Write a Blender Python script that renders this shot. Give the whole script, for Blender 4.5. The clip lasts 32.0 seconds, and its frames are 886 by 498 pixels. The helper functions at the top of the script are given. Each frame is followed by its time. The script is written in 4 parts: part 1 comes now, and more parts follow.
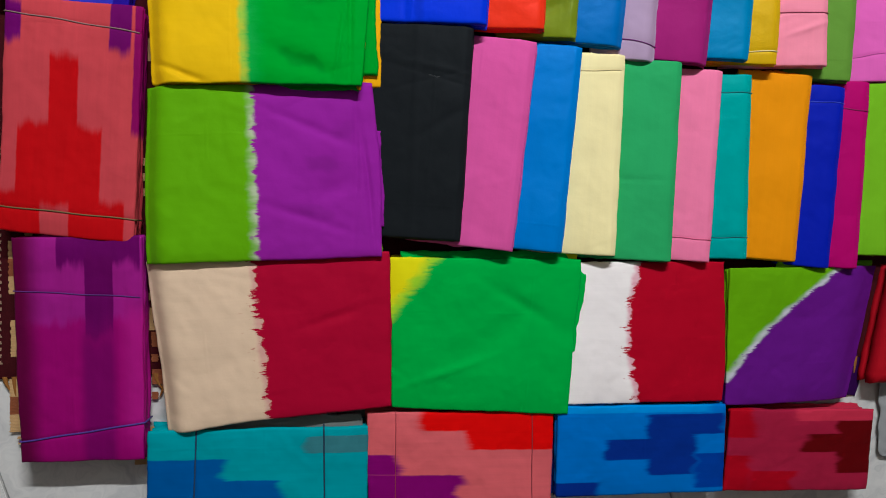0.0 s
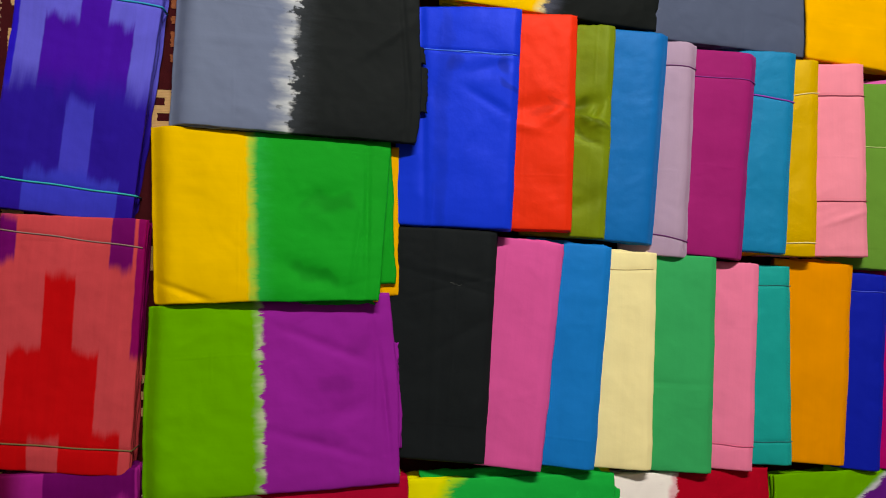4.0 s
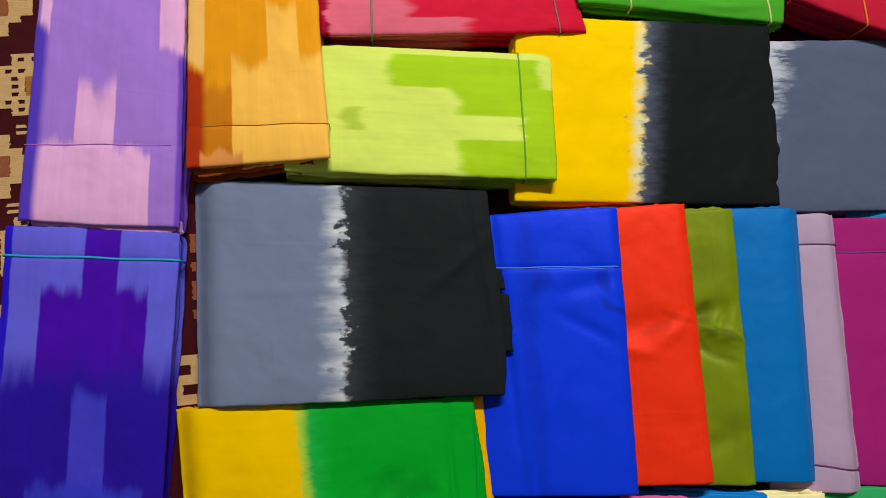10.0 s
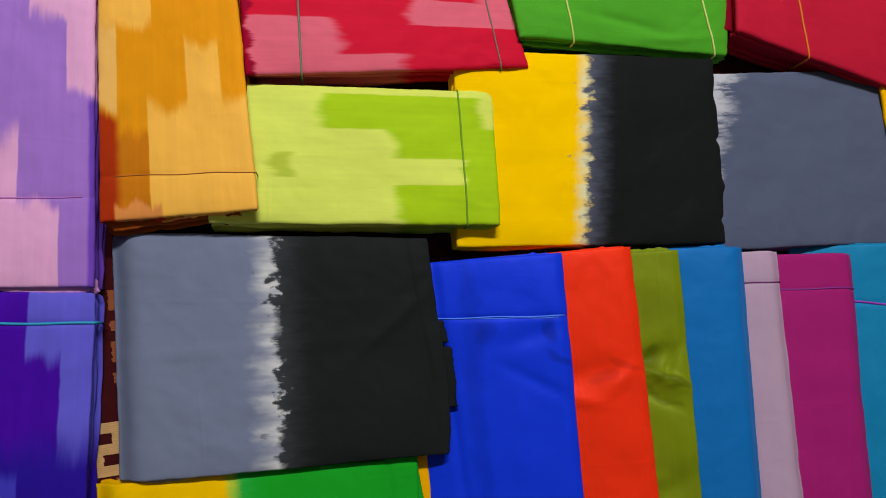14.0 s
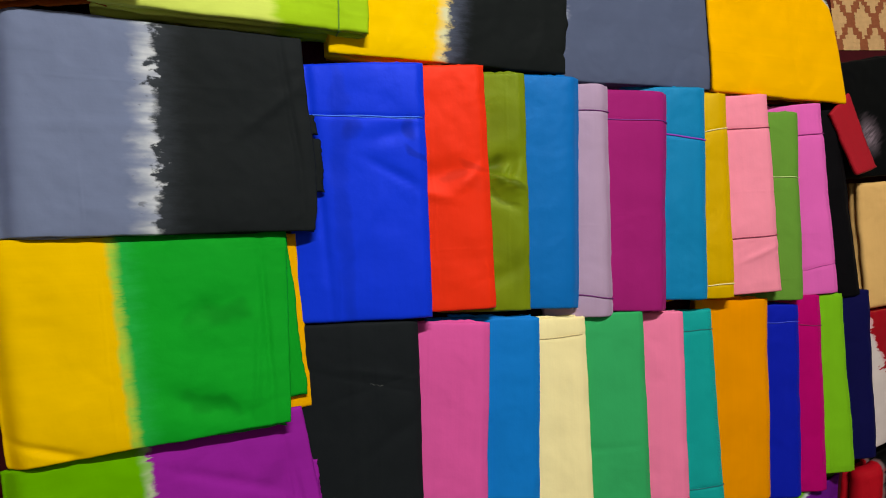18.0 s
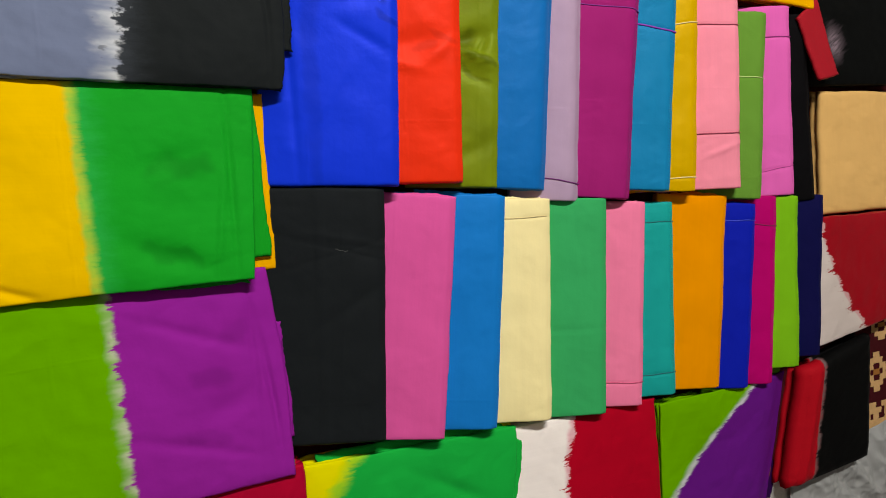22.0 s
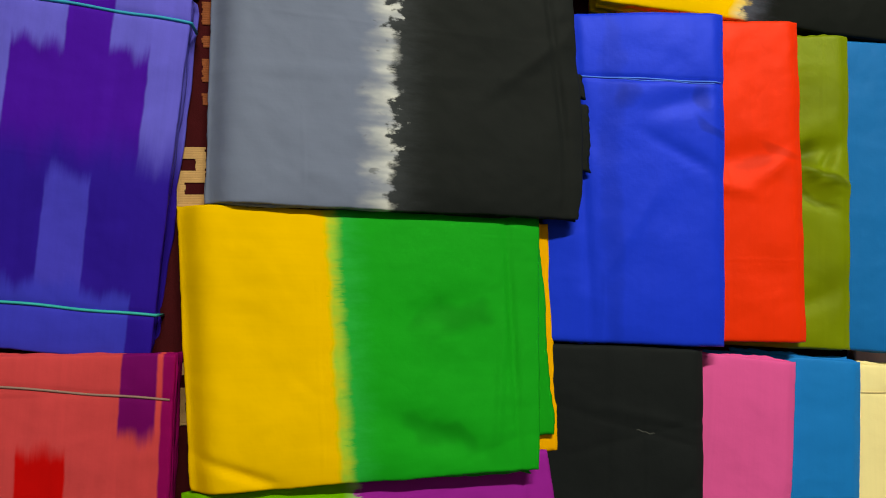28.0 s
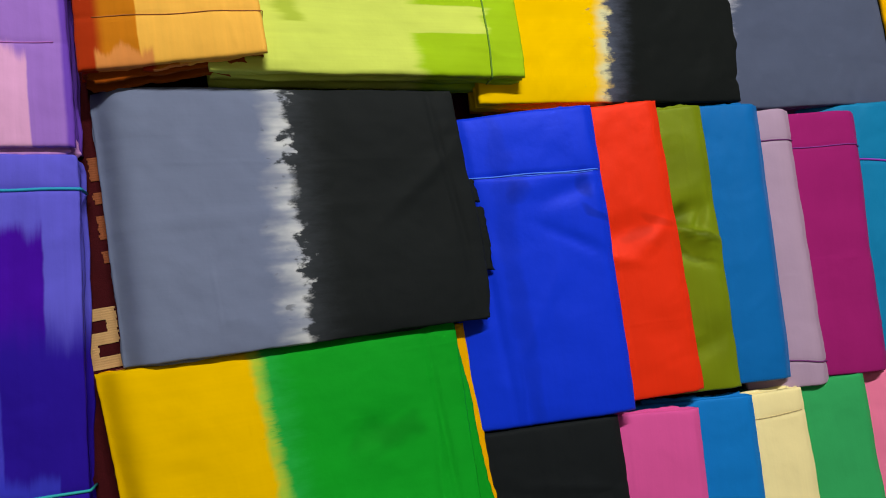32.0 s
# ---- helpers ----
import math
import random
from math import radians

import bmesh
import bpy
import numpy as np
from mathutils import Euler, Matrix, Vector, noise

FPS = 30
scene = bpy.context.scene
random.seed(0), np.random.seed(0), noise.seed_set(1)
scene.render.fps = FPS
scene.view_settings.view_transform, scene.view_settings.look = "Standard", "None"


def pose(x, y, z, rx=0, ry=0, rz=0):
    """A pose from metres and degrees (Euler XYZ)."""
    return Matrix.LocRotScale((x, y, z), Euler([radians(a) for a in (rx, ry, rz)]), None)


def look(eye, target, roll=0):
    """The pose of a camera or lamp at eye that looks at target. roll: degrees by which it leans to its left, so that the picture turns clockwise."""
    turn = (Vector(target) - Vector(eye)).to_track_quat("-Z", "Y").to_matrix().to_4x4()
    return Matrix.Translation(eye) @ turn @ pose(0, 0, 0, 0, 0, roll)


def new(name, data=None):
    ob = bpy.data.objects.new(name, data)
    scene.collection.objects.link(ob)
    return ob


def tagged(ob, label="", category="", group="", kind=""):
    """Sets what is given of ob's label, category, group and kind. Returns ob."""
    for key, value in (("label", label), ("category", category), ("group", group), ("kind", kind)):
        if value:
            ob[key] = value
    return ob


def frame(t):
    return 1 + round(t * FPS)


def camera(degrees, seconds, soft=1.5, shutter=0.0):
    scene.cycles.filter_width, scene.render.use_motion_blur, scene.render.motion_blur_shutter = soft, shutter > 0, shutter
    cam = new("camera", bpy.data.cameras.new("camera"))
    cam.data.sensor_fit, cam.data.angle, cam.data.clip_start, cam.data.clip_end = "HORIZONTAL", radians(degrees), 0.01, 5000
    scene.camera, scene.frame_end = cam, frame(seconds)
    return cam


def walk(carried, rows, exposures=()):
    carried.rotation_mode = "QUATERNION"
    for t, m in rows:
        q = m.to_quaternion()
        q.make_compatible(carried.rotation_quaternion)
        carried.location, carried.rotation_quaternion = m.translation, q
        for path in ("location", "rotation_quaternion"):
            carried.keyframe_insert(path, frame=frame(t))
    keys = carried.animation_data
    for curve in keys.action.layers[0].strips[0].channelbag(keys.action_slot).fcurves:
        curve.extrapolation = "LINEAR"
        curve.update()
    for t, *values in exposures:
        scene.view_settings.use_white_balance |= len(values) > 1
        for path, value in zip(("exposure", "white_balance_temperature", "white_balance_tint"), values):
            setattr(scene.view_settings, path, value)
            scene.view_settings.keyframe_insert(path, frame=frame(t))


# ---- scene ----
cam = camera(66.9, 32.0, soft=1.0)

# seconds, x, y, z, and the turns about x, y and z
ROWS = [
    (0, 0.0719, -0.0150, 0.9449, -0.63, -9.33, -0.16),
    (0.5, 0.0787, 0.0027, 0.9436, -0.06, -9.27, 0.03),
    (1, 0.0816, 0.0342, 0.9414, 0.30, -9.12, 0.60),
    (1.5, 0.0857, 0.0619, 0.9395, 0.96, -9.47, 1.19),
    (2, 0.0841, 0.0929, 0.9331, 1.80, -9.51, 1.13),
    (2.5, 0.0758, 0.1174, 0.9184, 2.07, -9.18, 0.98),
    (3, 0.0697, 0.1405, 0.9119, 2.87, -8.85, 0.48),
    (3.5, 0.0611, 0.1613, 0.9078, 3.55, -9.25, 0.12),
    (4, 0.0536, 0.1945, 0.8833, 3.79, -9.40, -0.29),
    (4.5, 0.0541, 0.2242, 0.8653, 4.86, -9.49, -0.73),
    (6.5, 0.0329, 0.3086, 0.7901, 6.97, -8.02, -3.02),
    (7, 0.0323, 0.3234, 0.7825, 6.85, -7.70, -2.97),
    (7.5, 0.0292, 0.3481, 0.7650, 6.85, -6.54, -2.74),
    (8, 0.0307, 0.3723, 0.7537, 6.90, -6.61, -1.40),
    (8.5, 0.0290, 0.3917, 0.7474, 7.62, -6.45, -3.11),
    (9, 0.0228, 0.4031, 0.7417, 8.20, -5.92, -5.22),
    (9.5, 0.0220, 0.4161, 0.7399, 8.05, -6.19, -6.44),
    (10, 0.0279, 0.4391, 0.7278, 8.50, -6.15, -5.84),
    (10.5, 0.0392, 0.4595, 0.7153, 9.75, -6.03, -5.99),
    (11, 0.0384, 0.4753, 0.7085, 10.25, -6.28, -6.33),
    (11.5, 0.0353, 0.4914, 0.7040, 9.93, -6.81, -6.22),
    (12, 0.0319, 0.5073, 0.7028, 10.65, -6.99, -7.17),
    (12.5, 0.0320, 0.5344, 0.7023, 10.38, -7.16, -6.22),
    (13, 0.0392, 0.5388, 0.6978, 10.54, -7.96, -6.81),
    (13.5, 0.0498, 0.5314, 0.7000, 8.89, -9.39, -6.45),
    (14, 0.0535, 0.5045, 0.7061, 7.58, -9.82, -7.53),
    (14.5, 0.0520, 0.4679, 0.7211, 6.55, -11.17, -8.38),
    (15, 0.0486, 0.4412, 0.7306, 5.32, -11.92, -8.58),
    (15.5, 0.0501, 0.4166, 0.7430, 4.70, -12.96, -8.69),
    (17.5, 0.0440, 0.3715, 0.7777, 2.21, -18.16, -6.08),
    (18, 0.0439, 0.3533, 0.7858, 1.56, -19.32, -6.06),
    (18.5, 0.0435, 0.3148, 0.7917, 0.85, -19.91, -7.70),
    (19, 0.0406, 0.2798, 0.7991, 0.87, -20.38, -10.11),
    (19.5, 0.0414, 0.2716, 0.8050, 0.54, -21.41, -9.96),
    (20, 0.0499, 0.2831, 0.8081, 0.21, -22.32, -8.43),
    (20.5, 0.0550, 0.2886, 0.8078, 0.02, -22.44, -7.98),
    (21, 0.0531, 0.2934, 0.8046, 0.15, -22.88, -7.46),
    (21.5, 0.0462, 0.2894, 0.7974, -1.32, -22.61, -5.90),
    (22, 0.0338, 0.2544, 0.7882, -2.67, -22.16, -4.24),
    (22.5, 0.0218, 0.2270, 0.7718, -3.55, -20.81, -1.72),
    (23, 0.0186, 0.2195, 0.7666, -5.06, -20.15, 2.43),
    (23.5, 0.0104, 0.2271, 0.7540, -7.05, -17.90, 8.44),
    (24, 0.0007, 0.2190, 0.7532, -8.74, -16.91, 14.32),
    (24.5, -0.0011, 0.2000, 0.7564, -9.25, -16.99, 16.38),
    (25, -0.0140, 0.1979, 0.7397, -9.13, -14.04, 17.06),
    (25.5, -0.0366, 0.1903, 0.6984, -8.52, -12.24, 16.17),
    (27.5, -0.0471, 0.2724, 0.5959, 1.59, -9.25, -2.21),
    (28, -0.0508, 0.3169, 0.5840, 4.81, -9.89, -1.76),
    (28.5, -0.0599, 0.3885, 0.5853, 4.80, -10.61, -0.08),
    (29, -0.0698, 0.4227, 0.5865, 5.78, -10.90, -0.74),
    (29.5, -0.0841, 0.4382, 0.5791, 6.47, -8.70, -2.37),
    (30, -0.0857, 0.4524, 0.5836, 7.38, -8.99, -5.00),
    (30.5, -0.0812, 0.4707, 0.5926, 7.79, -10.57, -6.52),
    (31, -0.0709, 0.4674, 0.5973, 7.73, -11.71, -8.50),
    (31.5, -0.0595, 0.4423, 0.6052, 7.08, -14.62, -9.31),
    (32, -0.0536, 0.4143, 0.6185, 6.72, -16.81, -11.41),
]
EXPOSURES = [(0.0, 0.25, 6150, 8), (2.0, 0.17, 6400, 6), (4.0, 0.14, 7300, 6), (7.0, 0.05, 7200, 6), (8.0, 0.02, 6900, 6), (9.0, 0.02, 6750, 7), (10.0, 0.03, 6800, 5), (12.0, -0.22, 6700, 11), (13.0, -0.26, 6800, 11), (14.0, -0.18, 7000, 10), (15.0, -0.06, 7100, 8), (18.0, 0.12, 6950, 7), (19.0, 0.12, 7700, 8), (21.0, 0.2, 6900, 7), (22.0, 0.22, 7100, 8), (23.0, 0.18, 6600, 7), (25.0, 0.2, 6300, 7), (28.0, 0.15, 8400, -3), (29.0, 0.08, 6600, 5), (30.0, 0.02, 6300, 8), (31.0, 0.03, 6300, 8), (32.0, 0.0, 7000, 7)]
walk(cam, [(t, pose(x, y, z, rx, ry, rz)) for t, x, y, z, rx, ry, rz in ROWS], EXPOSURES)

# ---------------------------------------------------------------- light
world = bpy.data.worlds.new("world")
scene.world = world
world.use_nodes = True
world.node_tree.nodes["Background"].inputs[0].default_value = (0.9, 0.95, 1.0, 1)
world.node_tree.nodes["Background"].inputs[1].default_value = 0.03


def area(name, eye, target, size_x, size_y, watts, colour):
    lamp = bpy.data.lights.new(name, "AREA")
    lamp.shape, lamp.size, lamp.size_y, lamp.energy, lamp.color = "RECTANGLE", size_x, size_y, watts, colour
    ob = new(name, lamp)
    ob.matrix_world = look(eye, target)
    return ob


# a tube light high on the wall at the head of the mat
area("tube_lamp", (0.35, 2.10, 2.26), (0.35, 0.3, 0.0), 1.15, 0.06, 72, (0.97, 0.98, 1.0))

# ---------------------------------------------------------------- materials


def lin(c):
    """Linear colour from 0..255 display values."""
    return tuple((v / 255 / 12.92) if v / 255 < 0.04045 else ((v / 255 + 0.055) / 1.055) ** 2.4 for v in c)


def dye(c):
    """A strong textile dye: the linear colour with its saturation raised."""
    r, g, b = lin(c)
    y = 0.3 * r + 0.59 * g + 0.11 * b
    return tuple(min(0.95, max(0.0015, y + 1.05 * (v - y))) for v in (r, g, b))


class Graph:
    """A short way to write node graphs."""

    def __init__(self, name):
        self.mat = bpy.data.materials.new(name)
        self.mat.use_nodes = True
        self.tree = self.mat.node_tree
        self.bsdf = self.tree.nodes["Principled BSDF"]

    def put(self, socket, value):
        if isinstance(value, bpy.types.NodeSocket):
            self.tree.links.new(value, socket)
        elif isinstance(value, tuple) and len(value) == 3 and socket.type == "RGBA":
            socket.default_value = (*value, 1)
        else:
            socket.default_value = value

    def node(self, kind, out=0, **inputs):
        n = self.tree.nodes.new(kind)
        for key, value in inputs.items():
            self.put(n.inputs[int(key[1:]) if key[0] == "_" and key[1:].isdigit() else key], value)
        return n.outputs[out]

    def math(self, op, a, b=0.0, c=0.0):
        n = self.tree.nodes.new("ShaderNodeMath")
        n.operation = op
        for k, v in enumerate((a, b, c)):
            self.put(n.inputs[k], v)
        return n.outputs[0]

    def mix(self, fac, a, b, blend="MIX"):
        n = self.tree.nodes.new("ShaderNodeMix")
        n.data_type, n.blend_type = "RGBA", blend
        self.put(n.inputs[0], fac), self.put(n.inputs[6], a), self.put(n.inputs[7], b)
        return n.outputs[2]

    def step(self, x, low, high):
        n = self.tree.nodes.new("ShaderNodeMapRange")
        n.interpolation_type = "SMOOTHSTEP"
        for k, v in enumerate((x, low, high, 0.0, 1.0)):
            self.put(n.inputs[k], v)
        return n.outputs[0]

    def vec(self, x, y, z=0.0):
        return self.node("ShaderNodeCombineXYZ", 0, _0=x, _1=y, _2=z)

    def noise(self, vec, scale=1.0, detail=2.0, rough=0.5):
        return self.node("ShaderNodeTexNoise", 0, Vector=vec, Scale=scale, Detail=detail, Roughness=rough)

    def uv(self, w, h):
        """Normalised and metric coordinates of the cloth's face."""
        n = self.tree.nodes.new("ShaderNodeUVMap")
        n.uv_map = "UVMap"
        s = self.tree.nodes.new("ShaderNodeSeparateXYZ")
        self.tree.links.new(n.outputs[0], s.inputs[0])
        u, v = s.outputs[0], s.outputs[1]
        return u, v, self.math("MULTIPLY", u, w), self.math("MULTIPLY", v, h)

    def cloth(self, colour, um, vm, rough, gloss, along, shade_stains=()):
        """Yarn streaks, blotches, dark patches painted as dent shade and deeper dye, and a woven relief over a dyed
        colour.
        """
        a, b = (vm, um) if along == "v" else (um, vm)
        for x, y, rx, ry, turn, deep in shade_stains:
            wx = self.math("SUBTRACT", self.noise(self.vec(um, vm, x), 24.0, 2.0), 0.5)
            wy = self.math("SUBTRACT", self.noise(self.vec(vm, um, y), 24.0, 2.0), 0.5)
            p = self.math("ADD", self.math("SUBTRACT", um, x), self.math("MULTIPLY", wx, rx * 2.6))
            q = self.math("ADD", self.math("SUBTRACT", vm, y), self.math("MULTIPLY", wy, ry * 2.6))
            c, n = math.cos(radians(turn)), math.sin(radians(turn))
            e = self.math("DIVIDE", self.math("ADD", self.math("MULTIPLY", p, c), self.math("MULTIPLY", q, n)), rx)
            f = self.math("DIVIDE", self.math("SUBTRACT", self.math("MULTIPLY", q, c), self.math("MULTIPLY", p, n)), ry)
            d = self.math("ADD", self.math("MULTIPLY", e, e), self.math("MULTIPLY", f, f))
            k = self.math("MULTIPLY", self.step(d, 1.6, 0.0), deep)
            colour = self.mix(k, colour, self.mix(1.0, colour, (0.3, 0.3, 0.3), "MULTIPLY"))
        streak = self.noise(self.vec(self.math("MULTIPLY", a, 9.0), self.math("MULTIPLY", b, 420.0)), 1.0, 3.0, 0.6)
        blotch = self.noise(self.vec(a, b), 14.0, 3.0, 0.55)
        bands = self.noise(self.vec(self.math("MULTIPLY", a, 2.2), self.math("MULTIPLY", b, 62.0), 3.0), 1.0, 3.0, 0.6)
        cloud = self.noise(self.vec(a, b, 9.0), 5.5, 4.0, 0.6)
        light = self.math("ADD", self.math("MULTIPLY", streak, 0.06), self.math("MULTIPLY", blotch, 0.13))
        light = self.math("ADD", light, self.math("ADD", self.math("MULTIPLY", bands, 0.09), self.math("MULTIPLY", cloud, 0.14)))
        light = self.math("ADD", light, 0.79)
        grey = self.node("ShaderNodeCombineColor", 0, _0=light, _1=light, _2=light)
        out = self.mix(1.0, colour, grey, "MULTIPLY")
        self.put(self.bsdf.inputs["Base Color"], out)
        self.put(self.bsdf.inputs["Roughness"], self.math("ADD", rough - 0.08, self.math("MULTIPLY", blotch, 0.16)))
        # silk glints in its own colour
        self.bsdf.inputs["Specular IOR Level"].default_value = min(0.6, gloss * 4.5)
        self.put(self.bsdf.inputs["Specular Tint"], self.mix(0.12, self.mix(1.0, colour, (1.5, 1.5, 1.5), "MULTIPLY"), (1.0, 1.0, 1.0)))
        weft = self.noise(self.vec(self.math("MULTIPLY", a, 240.0), self.math("MULTIPLY", b, 900.0)), 1.0, 2.0)
        warp = self.noise(self.vec(self.math("MULTIPLY", a, 900.0), self.math("MULTIPLY", b, 240.0)), 1.0, 2.0)
        crease = self.noise(self.vec(a, b), 38.0, 3.0, 0.55)
        height = self.math("ADD", self.math("MULTIPLY", self.math("ADD", weft, warp), 0.07), self.math("MULTIPLY", crease, 1.5))
        # pressed fold lines, at places of each cloth's own
        rnd = random.Random(self.mat.name)
        wander = self.math("MULTIPLY", self.math("SUBTRACT", self.noise(self.vec(um, vm, 5.0), 18.0, 2.0), 0.5), 0.006)
        for axis, sign in ((um, 0.7), (vm, 0.5)):
            far = self.math("SUBTRACT", self.math("ADD", axis, wander), rnd.uniform(0.03, 0.20))
            line = self.step(self.math("ABSOLUTE", far), 0.0032, 0.0)
            worn = self.step(self.noise(self.vec(um, vm, rnd.uniform(0, 40)), 11.0, 2.0), 0.42, 0.62)
            height = self.math("ADD", height, self.math("MULTIPLY", self.math("MULTIPLY", line, worn), 0.5 * sign))
        bump = self.tree.nodes.new("ShaderNodeBump")
        bump.inputs["Strength"].default_value, bump.inputs["Distance"].default_value = 0.35, 0.0012
        self.tree.links.new(height, bump.inputs["Height"])
        self.tree.links.new(bump.outputs[0], self.bsdf.inputs["Normal"])
        return self.mat


def plain(name, colour, rough=0.62, gloss=0.05, along="v", size=(0.15, 0.29), shade_stains=()):
    """Piece-dyed cloth of one colour."""
    g = Graph(name)
    u, v, um, vm = g.uv(*size)
    return g.cloth(dye(colour), um, vm, rough, gloss, along, shade_stains)


def ikat(name, size, along, ground, blocks, fray=0.019, rough=0.62):
    """Ikat cloth: blocks (u0, u1, v0, v1, colour) with ends feathered along the yarn."""
    g = Graph(name)
    u, v, um, vm = g.uv(*size)
    a, b, long_side = (v, u, size[1]) if along == "v" else (u, v, size[0])
    am, bm_ = (vm, um) if along == "v" else (um, vm)
    fine = g.noise(g.vec(g.math("MULTIPLY", bm_, 420.0), g.math("MULTIPLY", am, 26.0)), 1.0, 3.0, 0.6)
    broad = g.noise(g.vec(g.math("MULTIPLY", bm_, 58.0), g.math("MULTIPLY", am, 13.0), 4.0), 1.0, 2.0, 0.4)
    both = g.math("ADD", g.math("MULTIPLY", fine, 0.32), g.math("MULTIPLY", broad, 1.3))
    shift = g.math("MULTIPLY", g.math("SUBTRACT", both, 0.82), fray * 1.7 / long_side)
    waver = g.math("MULTIPLY", g.math("SUBTRACT", g.noise(g.vec(um, vm), 55.0, 2.0), 0.5), 0.012)
    a, b = g.math("ADD", a, shift), g.math("ADD", b, waver)
    soft = 0.0078 / long_side
    colour = dye(ground)
    for u0, u1, v0, v1, tint, *blur in blocks:
        (a0, a1), (b0, b1) = ((v0, v1), (u0, u1)) if along == "v" else ((u0, u1), (v0, v1))
        mask = None
        for x, low, high, e in ((a, a0, a1, blur[1] if len(blur) > 1 else soft), (b, b0, b1, blur[0] if blur else 0.006)):
            if low > 0.001:
                m = g.step(x, low - e, low + e)
                mask = m if mask is None else g.math("MULTIPLY", mask, m)
            if high < 0.999:
                m = g.step(x, high + e, high - e)
                mask = m if mask is None else g.math("MULTIPLY", mask, m)
        colour = g.mix(mask if mask is not None else 1.0, colour, dye(tint))
    # bundles of yarn that took the dye unevenly
    bundle = g.noise(g.vec(g.math("MULTIPLY", bm_, 130.0), g.math("MULTIPLY", am, 7.0), 6.0), 1.0, 3.0, 0.6)
    wash = g.noise(g.vec(g.math("MULTIPLY", bm_, 22.0), g.math("MULTIPLY", am, 11.0), 2.0), 1.0, 3.0, 0.6)
    k = g.math("ADD", 0.80, g.math("ADD", g.math("MULTIPLY", bundle, 0.20), g.math("MULTIPLY", wash, 0.20)))
    colour = g.mix(1.0, colour, g.node("ShaderNodeCombineColor", 0, _0=k, _1=k, _2=k), "MULTIPLY")
    return g.cloth(colour, um, vm, rough, 0.05, along)


def tie_dye(name, size, left, right, edge, lean=0.0, bow=0.0, halo=(200, 200, 205), halo_left=0.02, halo_right=0.008, teeth=0.012, rough=0.62, shade_stains=(), patchy=0.3, haze=None, burst=None, lump=0.0):
    """Two-colour resist-dyed cloth: the colours meet in a ragged, paler seam at u = edge + lean * (v - 0.5) + bow * (v - 0.5)^2."""
    g = Graph(name)
    u, v, um, vm = g.uv(*size)
    mid = g.math("SUBTRACT", v, 0.5)
    line = g.math("ADD", g.math("MULTIPLY", mid, lean), g.math("MULTIPLY", g.math("MULTIPLY", mid, mid), bow))
    d = g.math("MULTIPLY", g.math("SUBTRACT", g.math("SUBTRACT", u, edge), line), size[0])
    spike = g.noise(g.vec(g.math("MULTIPLY", um, 75.0), g.math("MULTIPLY", vm, 170.0)), 1.0, 5.0, 0.72)
    slow = g.noise(g.vec(g.math("MULTIPLY", um, 26.0), g.math("MULTIPLY", vm, 44.0), 7.0), 1.0, 2.0)
    soft = g.noise(g.vec(g.math("MULTIPLY", um, 30.0), g.math("MULTIPLY", vm, 70.0), 3.0), 1.0, 3.0)
    ragged = g.math("ADD", g.math("MULTIPLY", g.math("SUBTRACT", spike, 0.5), teeth * 1.7), g.math("MULTIPLY", g.math("SUBTRACT", slow, 0.5), teeth * 1.2))
    # clumps of the darker dye that bled along the yarn in tongues and flecks
    clump = g.noise(g.vec(g.math("MULTIPLY", um, 14.0), g.math("MULTIPLY", vm, 58.0), 21.0), 1.0, 2.0, 0.5)
    finger = g.noise(g.vec(g.math("MULTIPLY", um, 60.0), g.math("MULTIPLY", vm, 330.0), 25.0), 1.0, 4.0, 0.7)
    tongue = g.math("MULTIPLY", g.step(clump, 0.46, 0.62), g.math("ADD", 0.15, g.math("MULTIPLY", g.step(finger, 0.40, 0.60), 1.1)))
    ragged = g.math("ADD", ragged, g.math("MULTIPLY", g.math("SUBTRACT", tongue, 0.22), teeth * 0.95))
    if lump:
        # rounded bites of the darker dye into the pale seam
        bite = g.noise(g.vec(g.math("MULTIPLY", um, 70.0), g.math("MULTIPLY", vm, 110.0), 41.0), 1.0, 3.0, 0.6)
        stretch = g.noise(g.vec(g.math("MULTIPLY", um, 5.0), g.math("MULTIPLY", vm, 30.0), 43.0), 1.0, 1.0)
        ragged = g.math("ADD", g.math("MULTIPLY", ragged, 1 - lump), g.math("MULTIPLY", g.math("SUBTRACT", bite, 0.5), g.math("MULTIPLY", g.math("ADD", 0.25, g.step(stretch, 0.38, 0.58)), teeth * 4.4 * lump)))
    d_right = g.math("ADD", d, ragged)
    d_left = g.math("ADD", d, g.math("MULTIPLY", g.math("SUBTRACT", soft, 0.5), halo_left * 1.6))
    patch = g.noise(g.vec(g.math("MULTIPLY", um, 12.0), g.math("MULTIPLY", vm, 85.0), 11.0), 1.0, 2.0)
    pale = g.math("MULTIPLY", g.step(d_left, -halo_left, halo_left * 0.2), g.math("ADD", 1 - patchy, g.math("MULTIPLY", g.step(patch, 0.34, 0.6), patchy)))
    deep = g.step(d_right, 0.0, max(halo_right, 0.0015))
    spot = g.noise(g.vec(g.math("MULTIPLY", um, 70.0), g.math("MULTIPLY", vm, 150.0), 31.0), 1.0, 2.0, 0.5)
    near_ = g.step(g.math("ABSOLUTE", g.math("ADD", d, teeth * 0.7)), teeth * 1.1, teeth * 0.2)
    deep = g.math("MAXIMUM", deep, g.math("MULTIPLY", g.math("MULTIPLY", g.step(spot, 0.64, 0.74), near_), 0.5))
    colour = g.mix(pale, dye(left), lin(halo))
    deeper = dye(right)
